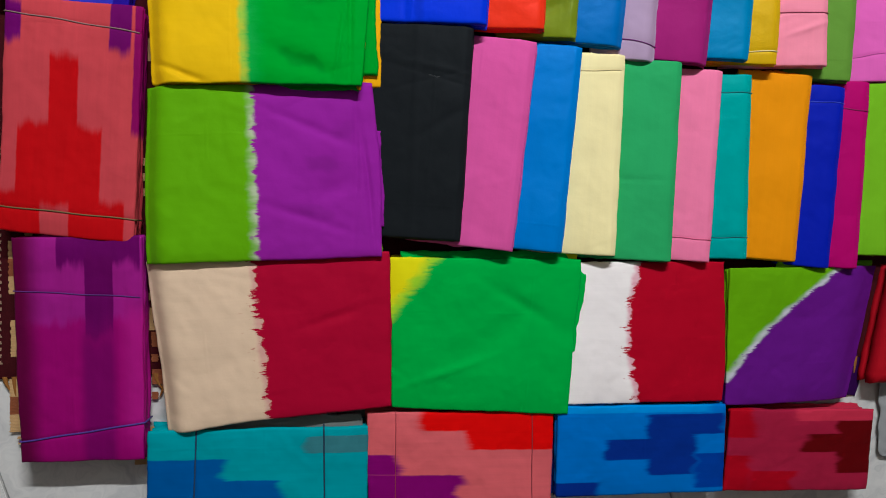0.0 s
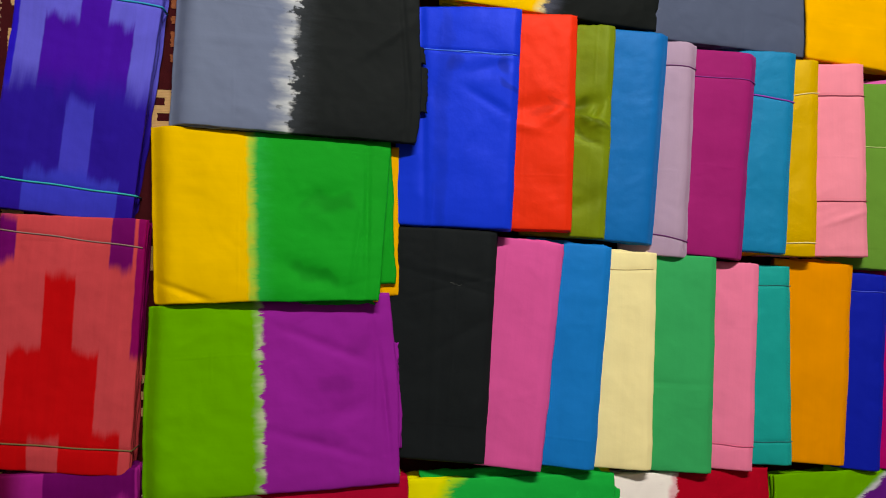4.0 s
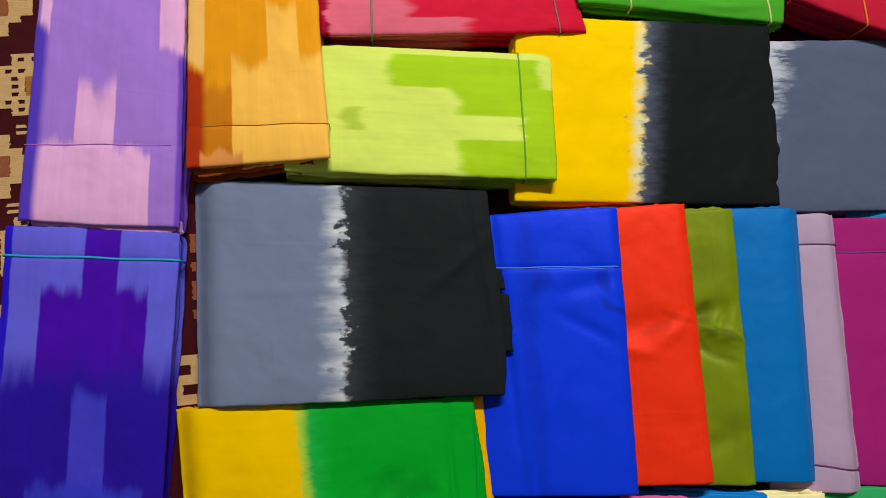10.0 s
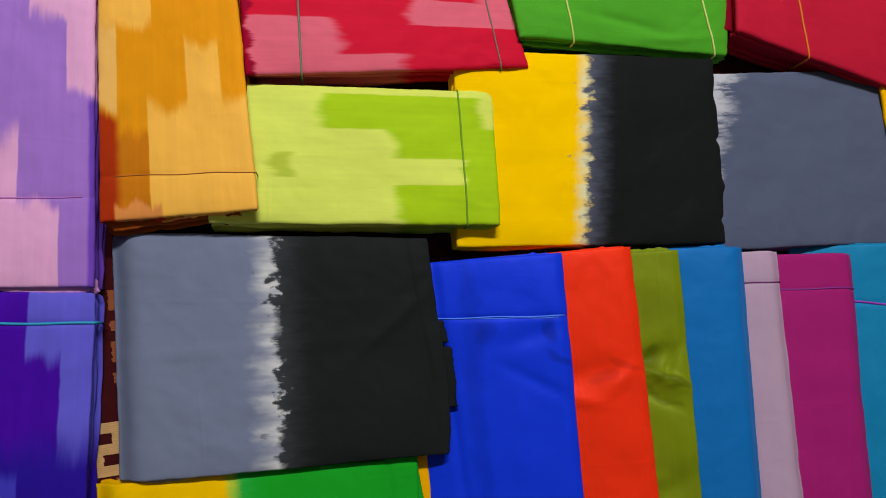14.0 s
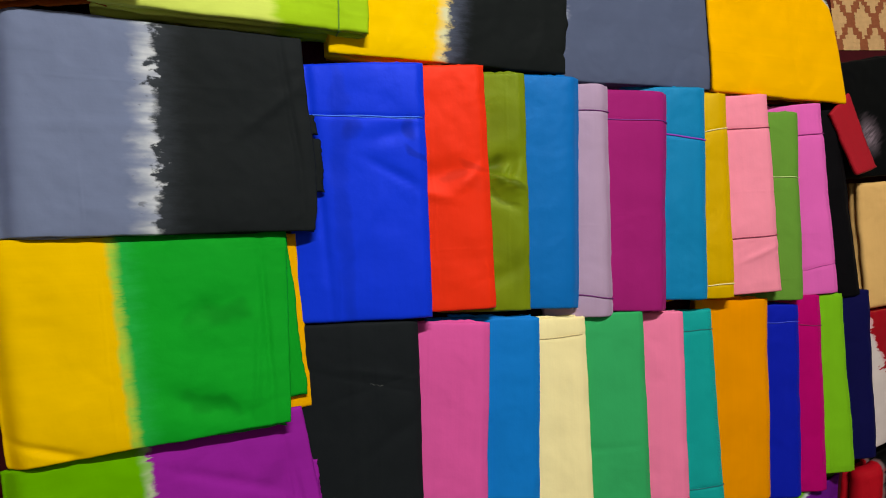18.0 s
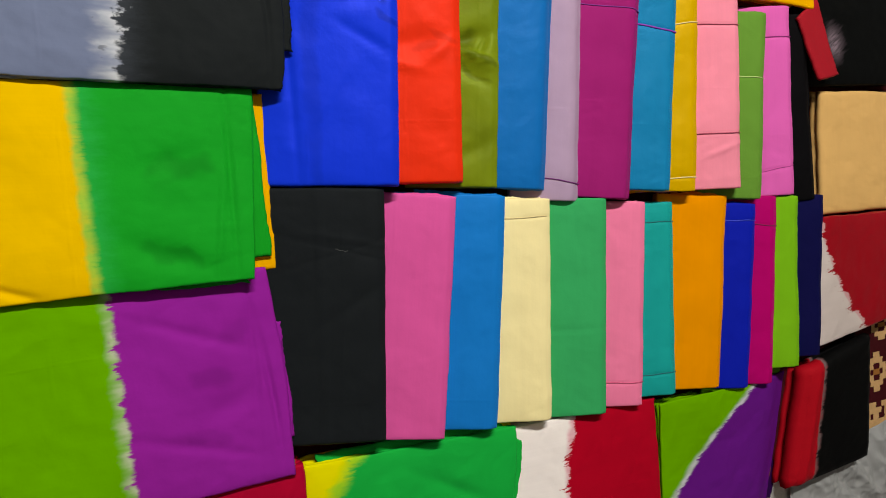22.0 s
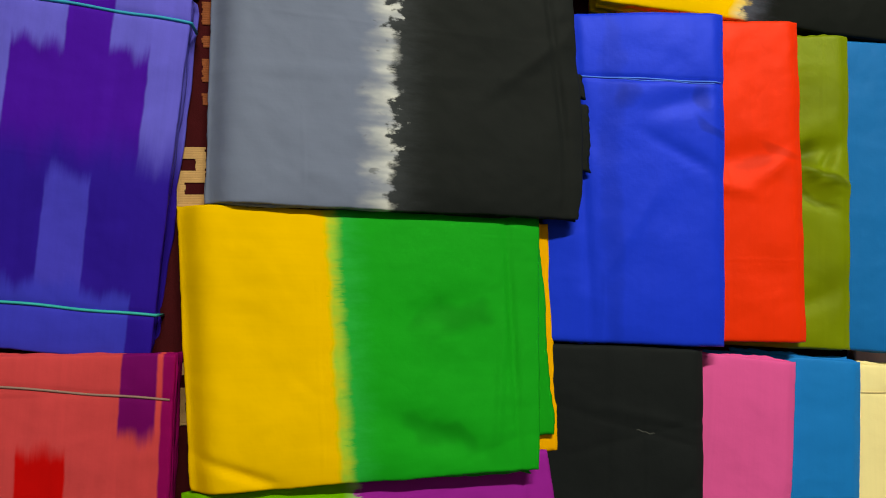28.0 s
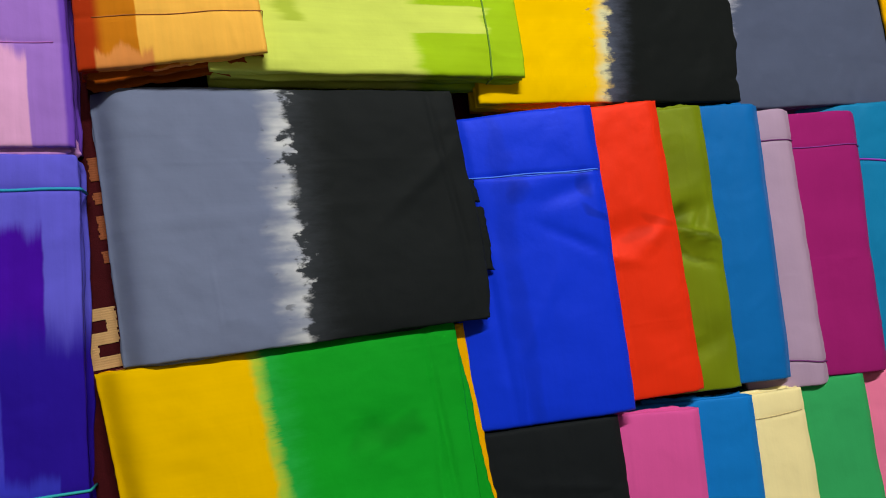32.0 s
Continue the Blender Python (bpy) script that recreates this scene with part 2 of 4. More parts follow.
    if haze:
        tint, width = haze
        cloud = g.noise(g.vec(g.math("MULTIPLY", um, 40.0), g.math("MULTIPLY", vm, 120.0), 17.0), 1.0, 5.0, 0.68)
        fade = g.step(g.math("ADD", d, g.math("MULTIPLY", g.math("SUBTRACT", cloud, 0.5), width * 0.9)), width, -width * 0.3)
        deeper = g.mix(fade, deeper, lin(tint))
    colour = g.mix(deep, colour, deeper)
    if burst:
        # a pale feathered patch left where a knot was tied before dyeing
        bu, bv, radius, tint = burst
        x, y = g.math("SUBTRACT", um, bu * size[0]), g.math("SUBTRACT", vm, bv * size[1])
        far = g.math("SQRT", g.math("ADD", g.math("MULTIPLY", x, x), g.math("MULTIPLY", g.math("MULTIPLY", y, y), 0.30)))
        slant = g.math("ADD", g.math("MULTIPLY", vm, 0.8), g.math("MULTIPLY", um, -0.6))
        strand = g.noise(g.vec(g.math("MULTIPLY", um, 45.0), g.math("MULTIPLY", slant, 230.0), 5.0), 1.0, 3.0, 0.6)
        reach = g.math("ADD", far, g.math("MULTIPLY", g.math("SUBTRACT", strand, 0.5), radius * 1.6))
        pale_ = g.math("MULTIPLY", g.step(reach, radius, radius * 0.1), g.math("ADD", 0.15, g.math("MULTIPLY", g.step(strand, 0.40, 0.66), 0.5)))
        colour = g.mix(g.math("MULTIPLY", pale_, 0.85), colour, lin(tint))
    return g.cloth(colour, um, vm, rough, 0.05, "u", shade_stains)


def simple(name, colour, rough=0.6, scale=40.0, spread=0.25, bump=0.0, metal=0.0, second=0.12):
    """A painted or mineral surface with variation at two scales."""
    g = Graph(name)
    co = g.tree.nodes.new("ShaderNodeTexCoord").outputs["Object"]
    n = g.noise(co, scale, 4.0)
    n2 = g.noise(co, scale * 9, 3.0)
    light = g.math("ADD", 1 - spread / 2 - second / 2, g.math("ADD", g.math("MULTIPLY", n, spread), g.math("MULTIPLY", n2, second)))
    grey = g.node("ShaderNodeCombineColor", 0, _0=light, _1=light, _2=light)
    g.put(g.bsdf.inputs["Base Color"], g.mix(1.0, lin(colour), grey, "MULTIPLY"))
    g.bsdf.inputs["Roughness"].default_value = rough
    g.bsdf.inputs["Metallic"].default_value = metal
    if bump:
        b = g.tree.nodes.new("ShaderNodeBump")
        b.inputs["Strength"].default_value, b.inputs["Distance"].default_value = 0.5, bump
        g.tree.links.new(n2, b.inputs["Height"])
        g.tree.links.new(b.outputs[0], g.bsdf.inputs["Normal"])
    return g.mat


def marble(name, colour, vein, amount):
    """A glazed tile with cloudy veins; each tile takes its own part of the pattern."""
    g = Graph(name)
    co = g.tree.nodes.new("ShaderNodeTexCoord").outputs["Object"]
    rnd = g.tree.nodes.new("ShaderNodeObjectInfo").outputs["Random"]
    off = g.node("ShaderNodeVectorMath", 0, _0=co, _1=g.vec(g.math("MULTIPLY", rnd, 31.0), g.math("MULTIPLY", rnd, 17.0), 0.0))
    warp = g.noise(off, 5.0, 4.0, 0.6)
    n = g.noise(g.node("ShaderNodeVectorMath", 0, _0=off, _1=g.vec(warp, warp, 0.0)), 9.0, 6.0, 0.65)
    fac = g.math("MULTIPLY", g.step(n, 0.42, 0.66), amount)
    g.put(g.bsdf.inputs["Base Color"], g.mix(fac, lin(colour), lin(vein)))
    g.bsdf.inputs["Roughness"].default_value = 0.22
    return g.mat


# ---------------------------------------------------------------- mesh helpers


def mesh_object(name, verts, faces, material, parent=None, label="", uvs=None, smooth=True):
    me = bpy.data.meshes.new(name)
    me.from_pydata(verts, [], faces)
    if uvs is not None:
        layer = me.uv_layers.new(name="UVMap")
        index = np.empty(len(me.loops), dtype=np.int32)
        me.loops.foreach_get("vertex_index", index)
        layer.data.foreach_set("uv", np.asarray(uvs, dtype=np.float32)[index].ravel())
    me.materials.append(material)
    if smooth:
        me.polygons.foreach_set("use_smooth", [True] * len(me.polygons))
    me.update()
    ob = new(name, me)
    if parent is not None:
        ob.parent = parent
        ob.matrix_parent_inverse = parent.matrix_basis.inverted()
    if label:
        ob["label"] = label
    return ob


def part(name, bm, material, parent=None, label="", smooth=False):
    me = bpy.data.meshes.new(name)
    bm.to_mesh(me)
    bm.free()
    me.materials.append(material)
    if smooth:
        me.polygons.foreach_set("use_smooth", [True] * len(me.polygons))
    ob = new(name, me)
    if parent is not None:
        ob.parent = parent
        ob.matrix_parent_inverse = parent.matrix_basis.inverted()
    if label:
        ob["label"] = label
    return ob


def box(x0, x1, y0, y1, z0, z1, bevel=0.0):
    bm = bmesh.new()
    bmesh.ops.create_cube(bm, size=1.0, matrix=Matrix.LocRotScale(((x0 + x1) / 2, (y0 + y1) / 2, (z0 + z1) / 2), None, (x1 - x0, y1 - y0, z1 - z0)))
    if bevel:
        bmesh.ops.bevel(bm, geom=bm.edges[:], offset=bevel, segments=2, affect="EDGES")
    return bm


PERM = np.random.RandomState(5).permutation(4096)


def gnoise(x, y, z=0.0):
    """Gradient noise of whole arrays, about -0.7 to 0.7."""
    x, y = np.asarray(x, float) + 37.3 * z + 300.0, np.asarray(y, float) - 19.7 * z + 300.0
    i, j = np.floor(x).astype(int), np.floor(y).astype(int)
    fx, fy = x - i, y - j
    sx, sy = fx * fx * (3 - 2 * fx), fy * fy * (3 - 2 * fy)

    def lean(di, dj):
        a = PERM[(PERM[(i + di) % 4096] + j + dj) % 4096] * (2 * math.pi / 4096)
        return np.cos(a) * (fx - di) + np.sin(a) * (fy - dj)

    low = lean(0, 0) * (1 - sx) + lean(1, 0) * sx
    high = lean(0, 1) * (1 - sx) + lean(1, 1) * sx
    return low * (1 - sy) + high * sy


class Face:
    """The upper face of a folded cloth: four corners, their heights, wavering edges, dents, creases and rounded corners."""

    def __init__(self, corners, heights, seed=0, puff=0.0025, wave=0.0016, dents=(), edges=(), grooves=(), crumple=0.0):
        self.c = [Vector(p) for p in corners]  # top left, top right, bottom right, bottom left
        self.h = heights if isinstance(heights, (tuple, list)) else (heights,) * 4
        self.seed, self.puff, self.wave, self.dents, self.edges, self.grooves = seed, puff, wave, dents, edges, grooves
        self.w = ((self.c[1] - self.c[0]).length + (self.c[2] - self.c[3]).length) / 2
        self.l = ((self.c[3] - self.c[0]).length + (self.c[2] - self.c[1]).length) / 2
        rnd = random.Random(seed * 7 + 3)
        self.round = [rnd.uniform(0.0003, 0.0016) for k in range(4)]
        self.crumple = crumple
        self.creases = []
        for k in range(int(self.w * self.l * 260) if crumple else 0):
            turn = rnd.choice((0, 90, 25, -30, 60)) + rnd.uniform(-14, 14)
            self.creases.append((rnd.uniform(0, self.w), rnd.uniform(0, self.l), math.cos(radians(turn)), math.sin(radians(turn)), rnd.uniform(0.012, 0.05), rnd.uniform(0.0016, 0.0042), crumple * rnd.uniform(0.15, 0.65) * rnd.choice((-1, 1))))

    def flat_xy(self, u, v):
        u, v = np.asarray(u, float), np.asarray(v, float)
        tl, tr, br, bl = self.c
        x = (tl.x * (1 - u) + tr.x * u) * v + (bl.x * (1 - u) + br.x * u) * (1 - v)
        y = (tl.y * (1 - u) + tr.y * u) * v + (bl.y * (1 - u) + br.y * u) * (1 - v)
        # edges that bulge or sag: (side, place along it, width, metres outwards)
        for side, at, width, out in self.edges:
            along, away, way = {"l": (v, u, tl - tr), "r": (v, 1 - u, tr - tl), "t": (u, 1 - v, tl - bl), "b": (u, v, bl - tl)}[side]
            push = out * np.exp(-(((along - at) / width) ** 2)) * np.maximum(0.0, 1 - away * 2.5)
            way = way.normalized()
            x, y = x + way.x * push, y + way.y * push
        m = (tl + tr + br + bl) / 4
        for (p, cu, cv), r in zip(((tl, 0, 1), (tr, 1, 1), (br, 1, 0), (bl, 0, 0)), self.round):
            near = r * np.exp(-(np.abs(u - cu) * self.w + np.abs(v - cv) * self.l) / 0.006)
            way = (m - p).normalized()
            x, y = x + way.x * near, y + way.y * near
        return x, y

    def flat(self, u, v):
        x, y = self.flat_xy(u, v)
        return Vector((float(x), float(y)))

    def height(self, u, v):
        u, v = np.asarray(u, float), np.asarray(v, float)
        a, b, c, d = self.h
        z = (a * (1 - u) + b * u) * v + (d * (1 - u) + c * u) * (1 - v)
        x, y = u * self.w, v * self.l
        s = self.seed * 3.7
        z = z + self.wave * (1.2 * gnoise(x * 11 + s, y * 11, 0.3) + 0.6 * gnoise(x * 27, y * 27 + s, 1.3))
        if self.crumple:
            # shallow cockles with soft ridges, then single creases
            wx, wy = x + 0.010 * gnoise(x * 22, y * 22, s), y + 0.010 * gnoise(x * 22, y * 22, s + 9)
            z = z + 0.0010 * self.crumple * (0.5 - np.sqrt(gnoise(wx * 30, wy * 22, s + 3) ** 2 + 0.006) * 1.6)
            z = z + 0.0005 * self.crumple * gnoise(wx * 75, wy * 90, s + 5)
            for cx, cy, co, si, long_, wide, deep in self.creases:
                along, far = (x - cx) * co + (y - cy) * si, (y - cy) * co - (x - cx) * si + 0.004 * gnoise(x * 30, y * 30, cx * 50)
                z = z + 0.001 * deep * np.exp(-np.sqrt(far * far + 1e-6) / wide - (along / long_) ** 2)
        rim = np.minimum(u, 1 - u) * self.w, np.minimum(v, 1 - v) * self.l
        z = z + self.puff * (1 - np.exp(-rim[0] / 0.012)) * (1 - np.exp(-rim[1] / 0.012)) - self.puff
        for du, dv, su, sv, turn, deep in self.dents:
            p, q = (u - du) * self.w, (v - dv) * self.l
            c_, s_ = math.cos(radians(turn)), math.sin(radians(turn))
            p, q = p * c_ + q * s_, q * c_ - p * s_
            z = z + deep * np.exp(-((p / su) ** 2) - (q / sv) ** 2)
        # the furrow that a tight thread presses into the cloth
        for u0, v0, u1, v1, deep in self.grooves:
            ax, ay, bx, by = u0 * self.w, v0 * self.l, u1 * self.w, v1 * self.l
            far = ((bx - ax) * (y - ay) - (by - ay) * (x - ax)) / math.hypot(bx - ax, by - ay)
            uneven = 0.75 + 0.7 * gnoise(x * 25 + s, y * 25, 8.1)
            z = z - deep * uneven * (np.exp(-((far / 0.0028) ** 2)) + 0.45 * np.exp(-((far / 0.010) ** 2)))
        return z

    def at(self, u, v, lift=0.0):
        p = self.flat(u, v)
        return Vector((p.x, p.y, float(self.height(u, v)) + lift))


def slab(name, face, material, parent, thick, low, grow=0.0, nu=40, nv=30, label="", shift=(0.0, 0.0), rag=0.0009, dense=False):
    """One fold of cloth: a thin cushion with rolled edges whose top lies low metres under the face."""
    r = thick / 2
    ru, rv = min(0.3, r / face.w), min(0.3, r / face.l)
    ex = (face.c[1] - face.c[0] + face.c[2] - face.c[3]).normalized()
    ey = (face.c[0] - face.c[3] + face.c[1] - face.c[2]).normalized()

    def shape(u, v, out, down):
        fu, fv = ru + (1 - 2 * ru) * u, rv + (1 - 2 * rv) * v
        x, y = face.flat_xy(fu, fv)
        ox = (u == 1.0) * 1.0 - (u == 0.0) * 1.0
        oy = (v == 1.0) * 1.0 - (v == 0.0) * 1.0
        side = 3.1 * ox + 5.7 * oy + low * 900 + face.seed
        ragged = rag * (1.5 * gnoise(x * 15, y * 15, side) + 0.9 * gnoise(x * 48, y * 48, side) + 0.5 * gnoise(x * 210, y * 210, side))
        k = (out + grow + ragged) * np.where((ox != 0) & (oy != 0), 0.94, 1.0)
        x = x + (ex.x * ox + ey.x * oy) * k + ex.x * shift[0] + ey.x * shift[1]
        y = y + (ex.y * ox + ey.y * oy) * k + ex.y * shift[0] + ey.y * shift[1]
        lift = (0.7 * rag * gnoise(x * 26, y * 26, side + 4) - 0.2 * rag) * (np.abs(ox) + np.abs(oy) > 0) if low else 0.0
        return np.stack([x, y, face.height(fu, fv) - low - down + lift], axis=-1).reshape(-1, 3)

    us = [i / (nu - 1) for i in range(nu)]
    vs = [j / (nv - 1) for j in range(nv)]
    us, vs = ([0.5 - 0.5 * math.copysign(abs(1 - 2 * t) ** 0.8, 1 - 2 * t) for t in some] for some in (us, vs))
    us[0], us[-1], vs[0], vs[-1] = 0.0, 1.0, 0.0, 1.0
    if dense:
        for u0, v0, u1, v1, deep in face.grooves:
            lines, low_, high_, length = (vs, min(v0, v1), max(v0, v1), face.l) if abs(u1 - u0) > abs(v1 - v0) else (us, min(u0, u1), max(u0, u1), face.w)
            count = int((high_ - low_) * length / 0.0016) + 9
            lines += [t for t in (low_ - 0.006 / length + (high_ - low_ + 0.012 / length) * k / count for k in range(count + 1)) if 0.01 < t < 0.99]
        us, vs = sorted(set(us)), sorted(set(vs))
        us, vs = ([t for k, t in enumerate(some) if k == 0 or t == 1.0 or t - some[k - 1] > 0.0004] for some in (us, vs))
        nu, nv = len(us), len(vs)
    us, vs = np.array(us), np.array(vs)
    gu, gv = np.meshgrid(us, vs)
    verts = [shape(gu, gv, 0.0, 0.0)]
    uvs = [np.stack([ru + (1 - 2 * ru) * gu, rv + (1 - 2 * rv) * gv], axis=-1).reshape(-1, 2)]
    n0 = np.arange(nu * nv).reshape(nv, nu)
    faces = np.stack([n0[:-1, :-1], n0[:-1, 1:], n0[1:, 1:], n0[1:, :-1]], axis=-1).reshape(-1, 4).tolist()
    ring_i = np.concatenate([np.arange(nu), np.full(nv - 1, nu - 1), np.arange(nu - 2, -1, -1), np.zeros(nv - 2, int)])
    ring_j = np.concatenate([np.zeros(nu, int), np.arange(1, nv), np.full(nu - 1, nv - 1), np.arange(nv - 2, 0, -1)])
    before = n0[ring_j, ring_i]
    lu, lv, n, start = us[ring_i], vs[ring_j], len(ring_i), nu * nv
    for a in (35, 70, 110, 145, 180):
        verts.append(shape(lu, lv, r * math.sin(radians(a)), r - r * math.cos(radians(a))))
        x = math.sin(radians(min(a, 90)))
        uvs.append(np.stack([q + (1 - 2 * q) * t + q * x * ((t == 1.0) * 1.0 - (t == 0.0) * 1.0) for t, q in ((lu, ru), (lv, rv))], axis=-1))
        ring = np.arange(start, start + n)
        start += n
        faces += np.stack([before, ring, np.roll(ring, -1), np.roll(before, -1)], axis=-1).tolist()
        before = ring
    faces.append(before[::-1].tolist())
    return mesh_object(name, np.concatenate(verts).tolist(), faces, material, parent, label, np.concatenate(uvs))


def tube(name, points, radius, material, parent, label="", sides=6):
    verts, faces = [], []
    for k, p in enumerate(points):
        way = (points[min(k + 1, len(points) - 1)] - points[max(k - 1, 0)]).normalized()
        side = way.cross(Vector((0, 0, 1)))
        side = side.normalized() if side.length > 1e-4 else Vector((1, 0, 0))
        up = side.cross(way)
        for s in range(sides):
            a = 2 * math.pi * s / sides
            verts.append(p + side * math.cos(a) * radius + up * math.sin(a) * radius)
    for k in range(len(points) - 1):
        for s in range(sides):
            t = (s + 1) % sides
            faces.append((k * sides + s, k * sides + t, (k + 1) * sides + t, (k + 1) * sides + s))
    faces += [tuple(reversed(range(sides))), tuple(range(len(verts) - sides, len(verts)))]
    return mesh_object(name, verts, faces, material, parent, label)


THREADS = {}


def thread_material(colour):
    if colour not in THREADS:
        THREADS[colour] = simple("thread_%02x%02x%02x" % colour, colour, 0.7, 300.0, 0.3)
    return THREADS[colour]


def pack(name, label, category, corners, heights, material, base=0.004, folds=4, seed=0, dents=(), edges=(), threads=(), group="", under=(), nu=104, nv=84, puff=0.0028, wave=0.0022, spread=0.0015, shift=(0, 0), hems=(), layers=(), top=0.13, crumple=1.0, rag=0.0009):
    """A folded length of cloth: an Empty with its folds and its tying threads under it.
    base: how thick it is, in metres; under: materials of lower folds that differ."""
    thing = tagged(new(name), label, category, group)
    face = Face(corners, heights, seed, puff, wave, dents, edges, [(*t[:4], 0.0004 + 0.6 * t[5]) for t in threads], crumple)
    middle = sum((Vector(p) for p in corners), Vector((0, 0))) / 4
    thing.location = (middle.x, middle.y, max(0.0, sum(face.h) / 4 - base))
    rnd = random.Random(seed + 11)
    first = base * top
    named, folds = folds, folds + 3 if folds > 2 else folds
    shares = [rnd.uniform(0.45, 1.55) for k in range(folds - 1)]
    shares = [(base - first) * s / sum(shares) for s in shares]
    under = {k: cloth for at, cloth in under for k in range(folds) if k * named // folds == at}
    for k in range(folds):
        grow = 0.0 if k == 0 else rnd.uniform(-1.7 * spread, 0.3 * spread) * (1 + 0.2 * k)
        push = (0.0, 0.0) if k == 0 else (rnd.uniform(-spread, spread) + shift[0] * k, rnd.uniform(-spread, spread) + shift[1] * k)
        m, n = (nu, nv) if k == 0 else (max(16, nu // 3), max(14, nv // 3))
        slab("top_fold" if k == 0 else "fold", face, under.get(k, material), thing, (first if k == 0 else shares[k - 1]) * 1.05, 0.0 if k == 0 else first + sum(shares[:k - 1]), grow, m, n, shift=push, rag=rag if k == 0 else rag * 2.4, dense=k == 0)
    # folds that peep out beside the top one: u0, u1, v0, v1, drop, cloth
    for u0, u1, v0, v1, drop, cloth in hems:
        a, b, c, d = (rnd.uniform(0.0, 0.12) for k in range(4))
        su, sv = u1 - u0, v1 - v0
        ends = [(u0 + a * su * 0.3, v1 - b * sv * 0.3), (u1 - b * su, v1 - c * sv), (u1 - c * su * 0.5, v0 + d * sv), (u0 + d * su * 0.3, v0 + a * sv * 0.3)]
        peep = Face([face.flat(*p) for p in ends], [face.height(min(1, max(0, p[0])), min(1, max(0, p[1]))) - drop for p in ends], seed + 5, 0.0008, 0.0018)
        slab("inner_fold", peep, cloth or material, thing, 0.004, 0.0, 0.0, 44, 40, rag=0.0032)
    # the same, with their own corners and height
    for ends, high, cloth in layers:
        slab("inner_fold", Face(ends, high, seed + 6, 0.0008, 0.0015), cloth, thing, 0.007, 0.0, 0.0, 24, 60, rag=0.0018)
    for u0, v0, u1, v1, colour, thick in threads:
        count = 26
        pts = [face.at(u0 + (u1 - u0) * k / count, v0 + (v1 - v0) * k / count + 0.0015 * math.sin(k * 0.5 + seed), thick * 0.5) for k in range(count + 1)]
        for end, (pu, pv) in ((0, (u0, v0)), (-1, (u1, v1))):
            if min(pu, 1 - pu, pv, 1 - pv) < 0.02:
                p = pts[end]
                flat = Vector((p.x, p.y)) - middle
                out = Vector((1, 0)) if pu > 0.98 else Vector((-1, 0)) if pu < 0.02 else Vector((0, 1)) if pv > 0.98 else Vector((0, -1))
                tail = [Vector((p.x, p.y, p.z - 0.001)) + Vector((out.x, out.y, 0)) * 0.0008, Vector((p.x, p.y, p.z - base * 0.85)) + Vector((out.x, out.y, 0)) * 0.0012]
                pts = pts + tail if end == -1 else tail[::-1] + pts
        tube("tying_thread", pts, thick, thread_material(colour), thing)
    return thing

# ---------------------------------------------------------------- the room and its floor
# unseen walls and ceiling, added to close the room and limit bounced light
wall_paint = simple("wall_paint", (104, 100, 96), 0.8, 6.0, 0.08, 0.0006)
ceiling_paint = simple("ceiling_paint", (196, 194, 190), 0.85, 5.0, 0.06)
grout = simple("grout", (150, 148, 144), 0.8, 60.0, 0.3)
X0, X1, Y0, Y1, TOP = -1.5, 2.3, -1.4, 2.2, 2.65

floor = tagged(part("floor", box(X0 - 0.36, X1 + 0.36, Y0 - 0.36, Y1 + 0.36, -0.10, -0.0055), grout), "pale marble-look tiled floor with thin joints", "floor", kind="structure")
for name, b in (
    ("wall_north", (X0 - 0.36, X1 + 0.36, Y1, Y1 + 0.36)),
    ("wall_south", (X0 - 0.36, X1 + 0.36, Y0 - 0.36, Y0)),
    ("wall_west", (X0 - 0.36, X0, Y0, Y1)),
    ("wall_east", (X1, X1 + 0.36, Y0, Y1)),
):
    tagged(part(name, box(*b, -0.005, TOP), wall_paint), "unseen plain grey wall, added to close the room", "wall", kind="structure")
tagged(part("ceiling", box(X0 - 0.36, X1 + 0.36, Y0 - 0.36, Y1 + 0.36, TOP, TOP + 0.1), ceiling_paint), "unseen plain white ceiling, added to close the room", "ceiling", kind="structure")

# the tube light that lights the cloths
fixture = tagged(new("tube_light"), "white wall-mounted fluorescent tube light, switched on", "lamp")
fixture.location = (0.35, Y1, 2.3)
metal_white = simple("enamel", (225, 225, 222), 0.4, 20.0, 0.05)
glow = Graph("glow")
glow.bsdf.inputs["Emission Color"].default_value = (1, 0.96, 0.9, 1)
glow.bsdf.inputs["Emission Strength"].default_value = 6.0


def adopt(ob, parent):
    ob.parent = parent
    ob.matrix_parent_inverse = parent.matrix_basis.inverted()
    return ob


adopt(part("batten", box(-0.27, 0.97, Y1 - 0.045, Y1, 2.26, 2.33, 0.006), metal_white), fixture)
for end in (-0.26, 0.93):
    adopt(part("lamp_holder", box(end, end + 0.03, Y1 - 0.085, Y1 - 0.045, 2.27, 2.32, 0.004), metal_white), fixture)
adopt(tube("tube", [Vector((-0.23 + 1.16 * k / 6, Y1 - 0.066, 2.295)) for k in range(7)], 0.013, glow.mat, None, "glowing white tube", 12), fixture)

# ---------------------------------------------------------------- the mat
maroon = simple("mat_maroon", (62, 15, 20), 0.9, 90.0, 0.5, 0.0006)
tan_yarn = simple("mat_tan", (192, 152, 104), 0.85, 110.0, 0.45, 0.0003)
ochre_yarn = simple("mat_ochre", (150, 98, 48), 0.85, 160.0, 0.35, 0.0004)
rust_yarn = simple("mat_rust", (138, 78, 50), 0.85, 160.0, 0.35, 0.0004)
stripe_yarn = simple("mat_stripe", (150, 122, 100), 0.85, 160.0, 0.4, 0.0004)
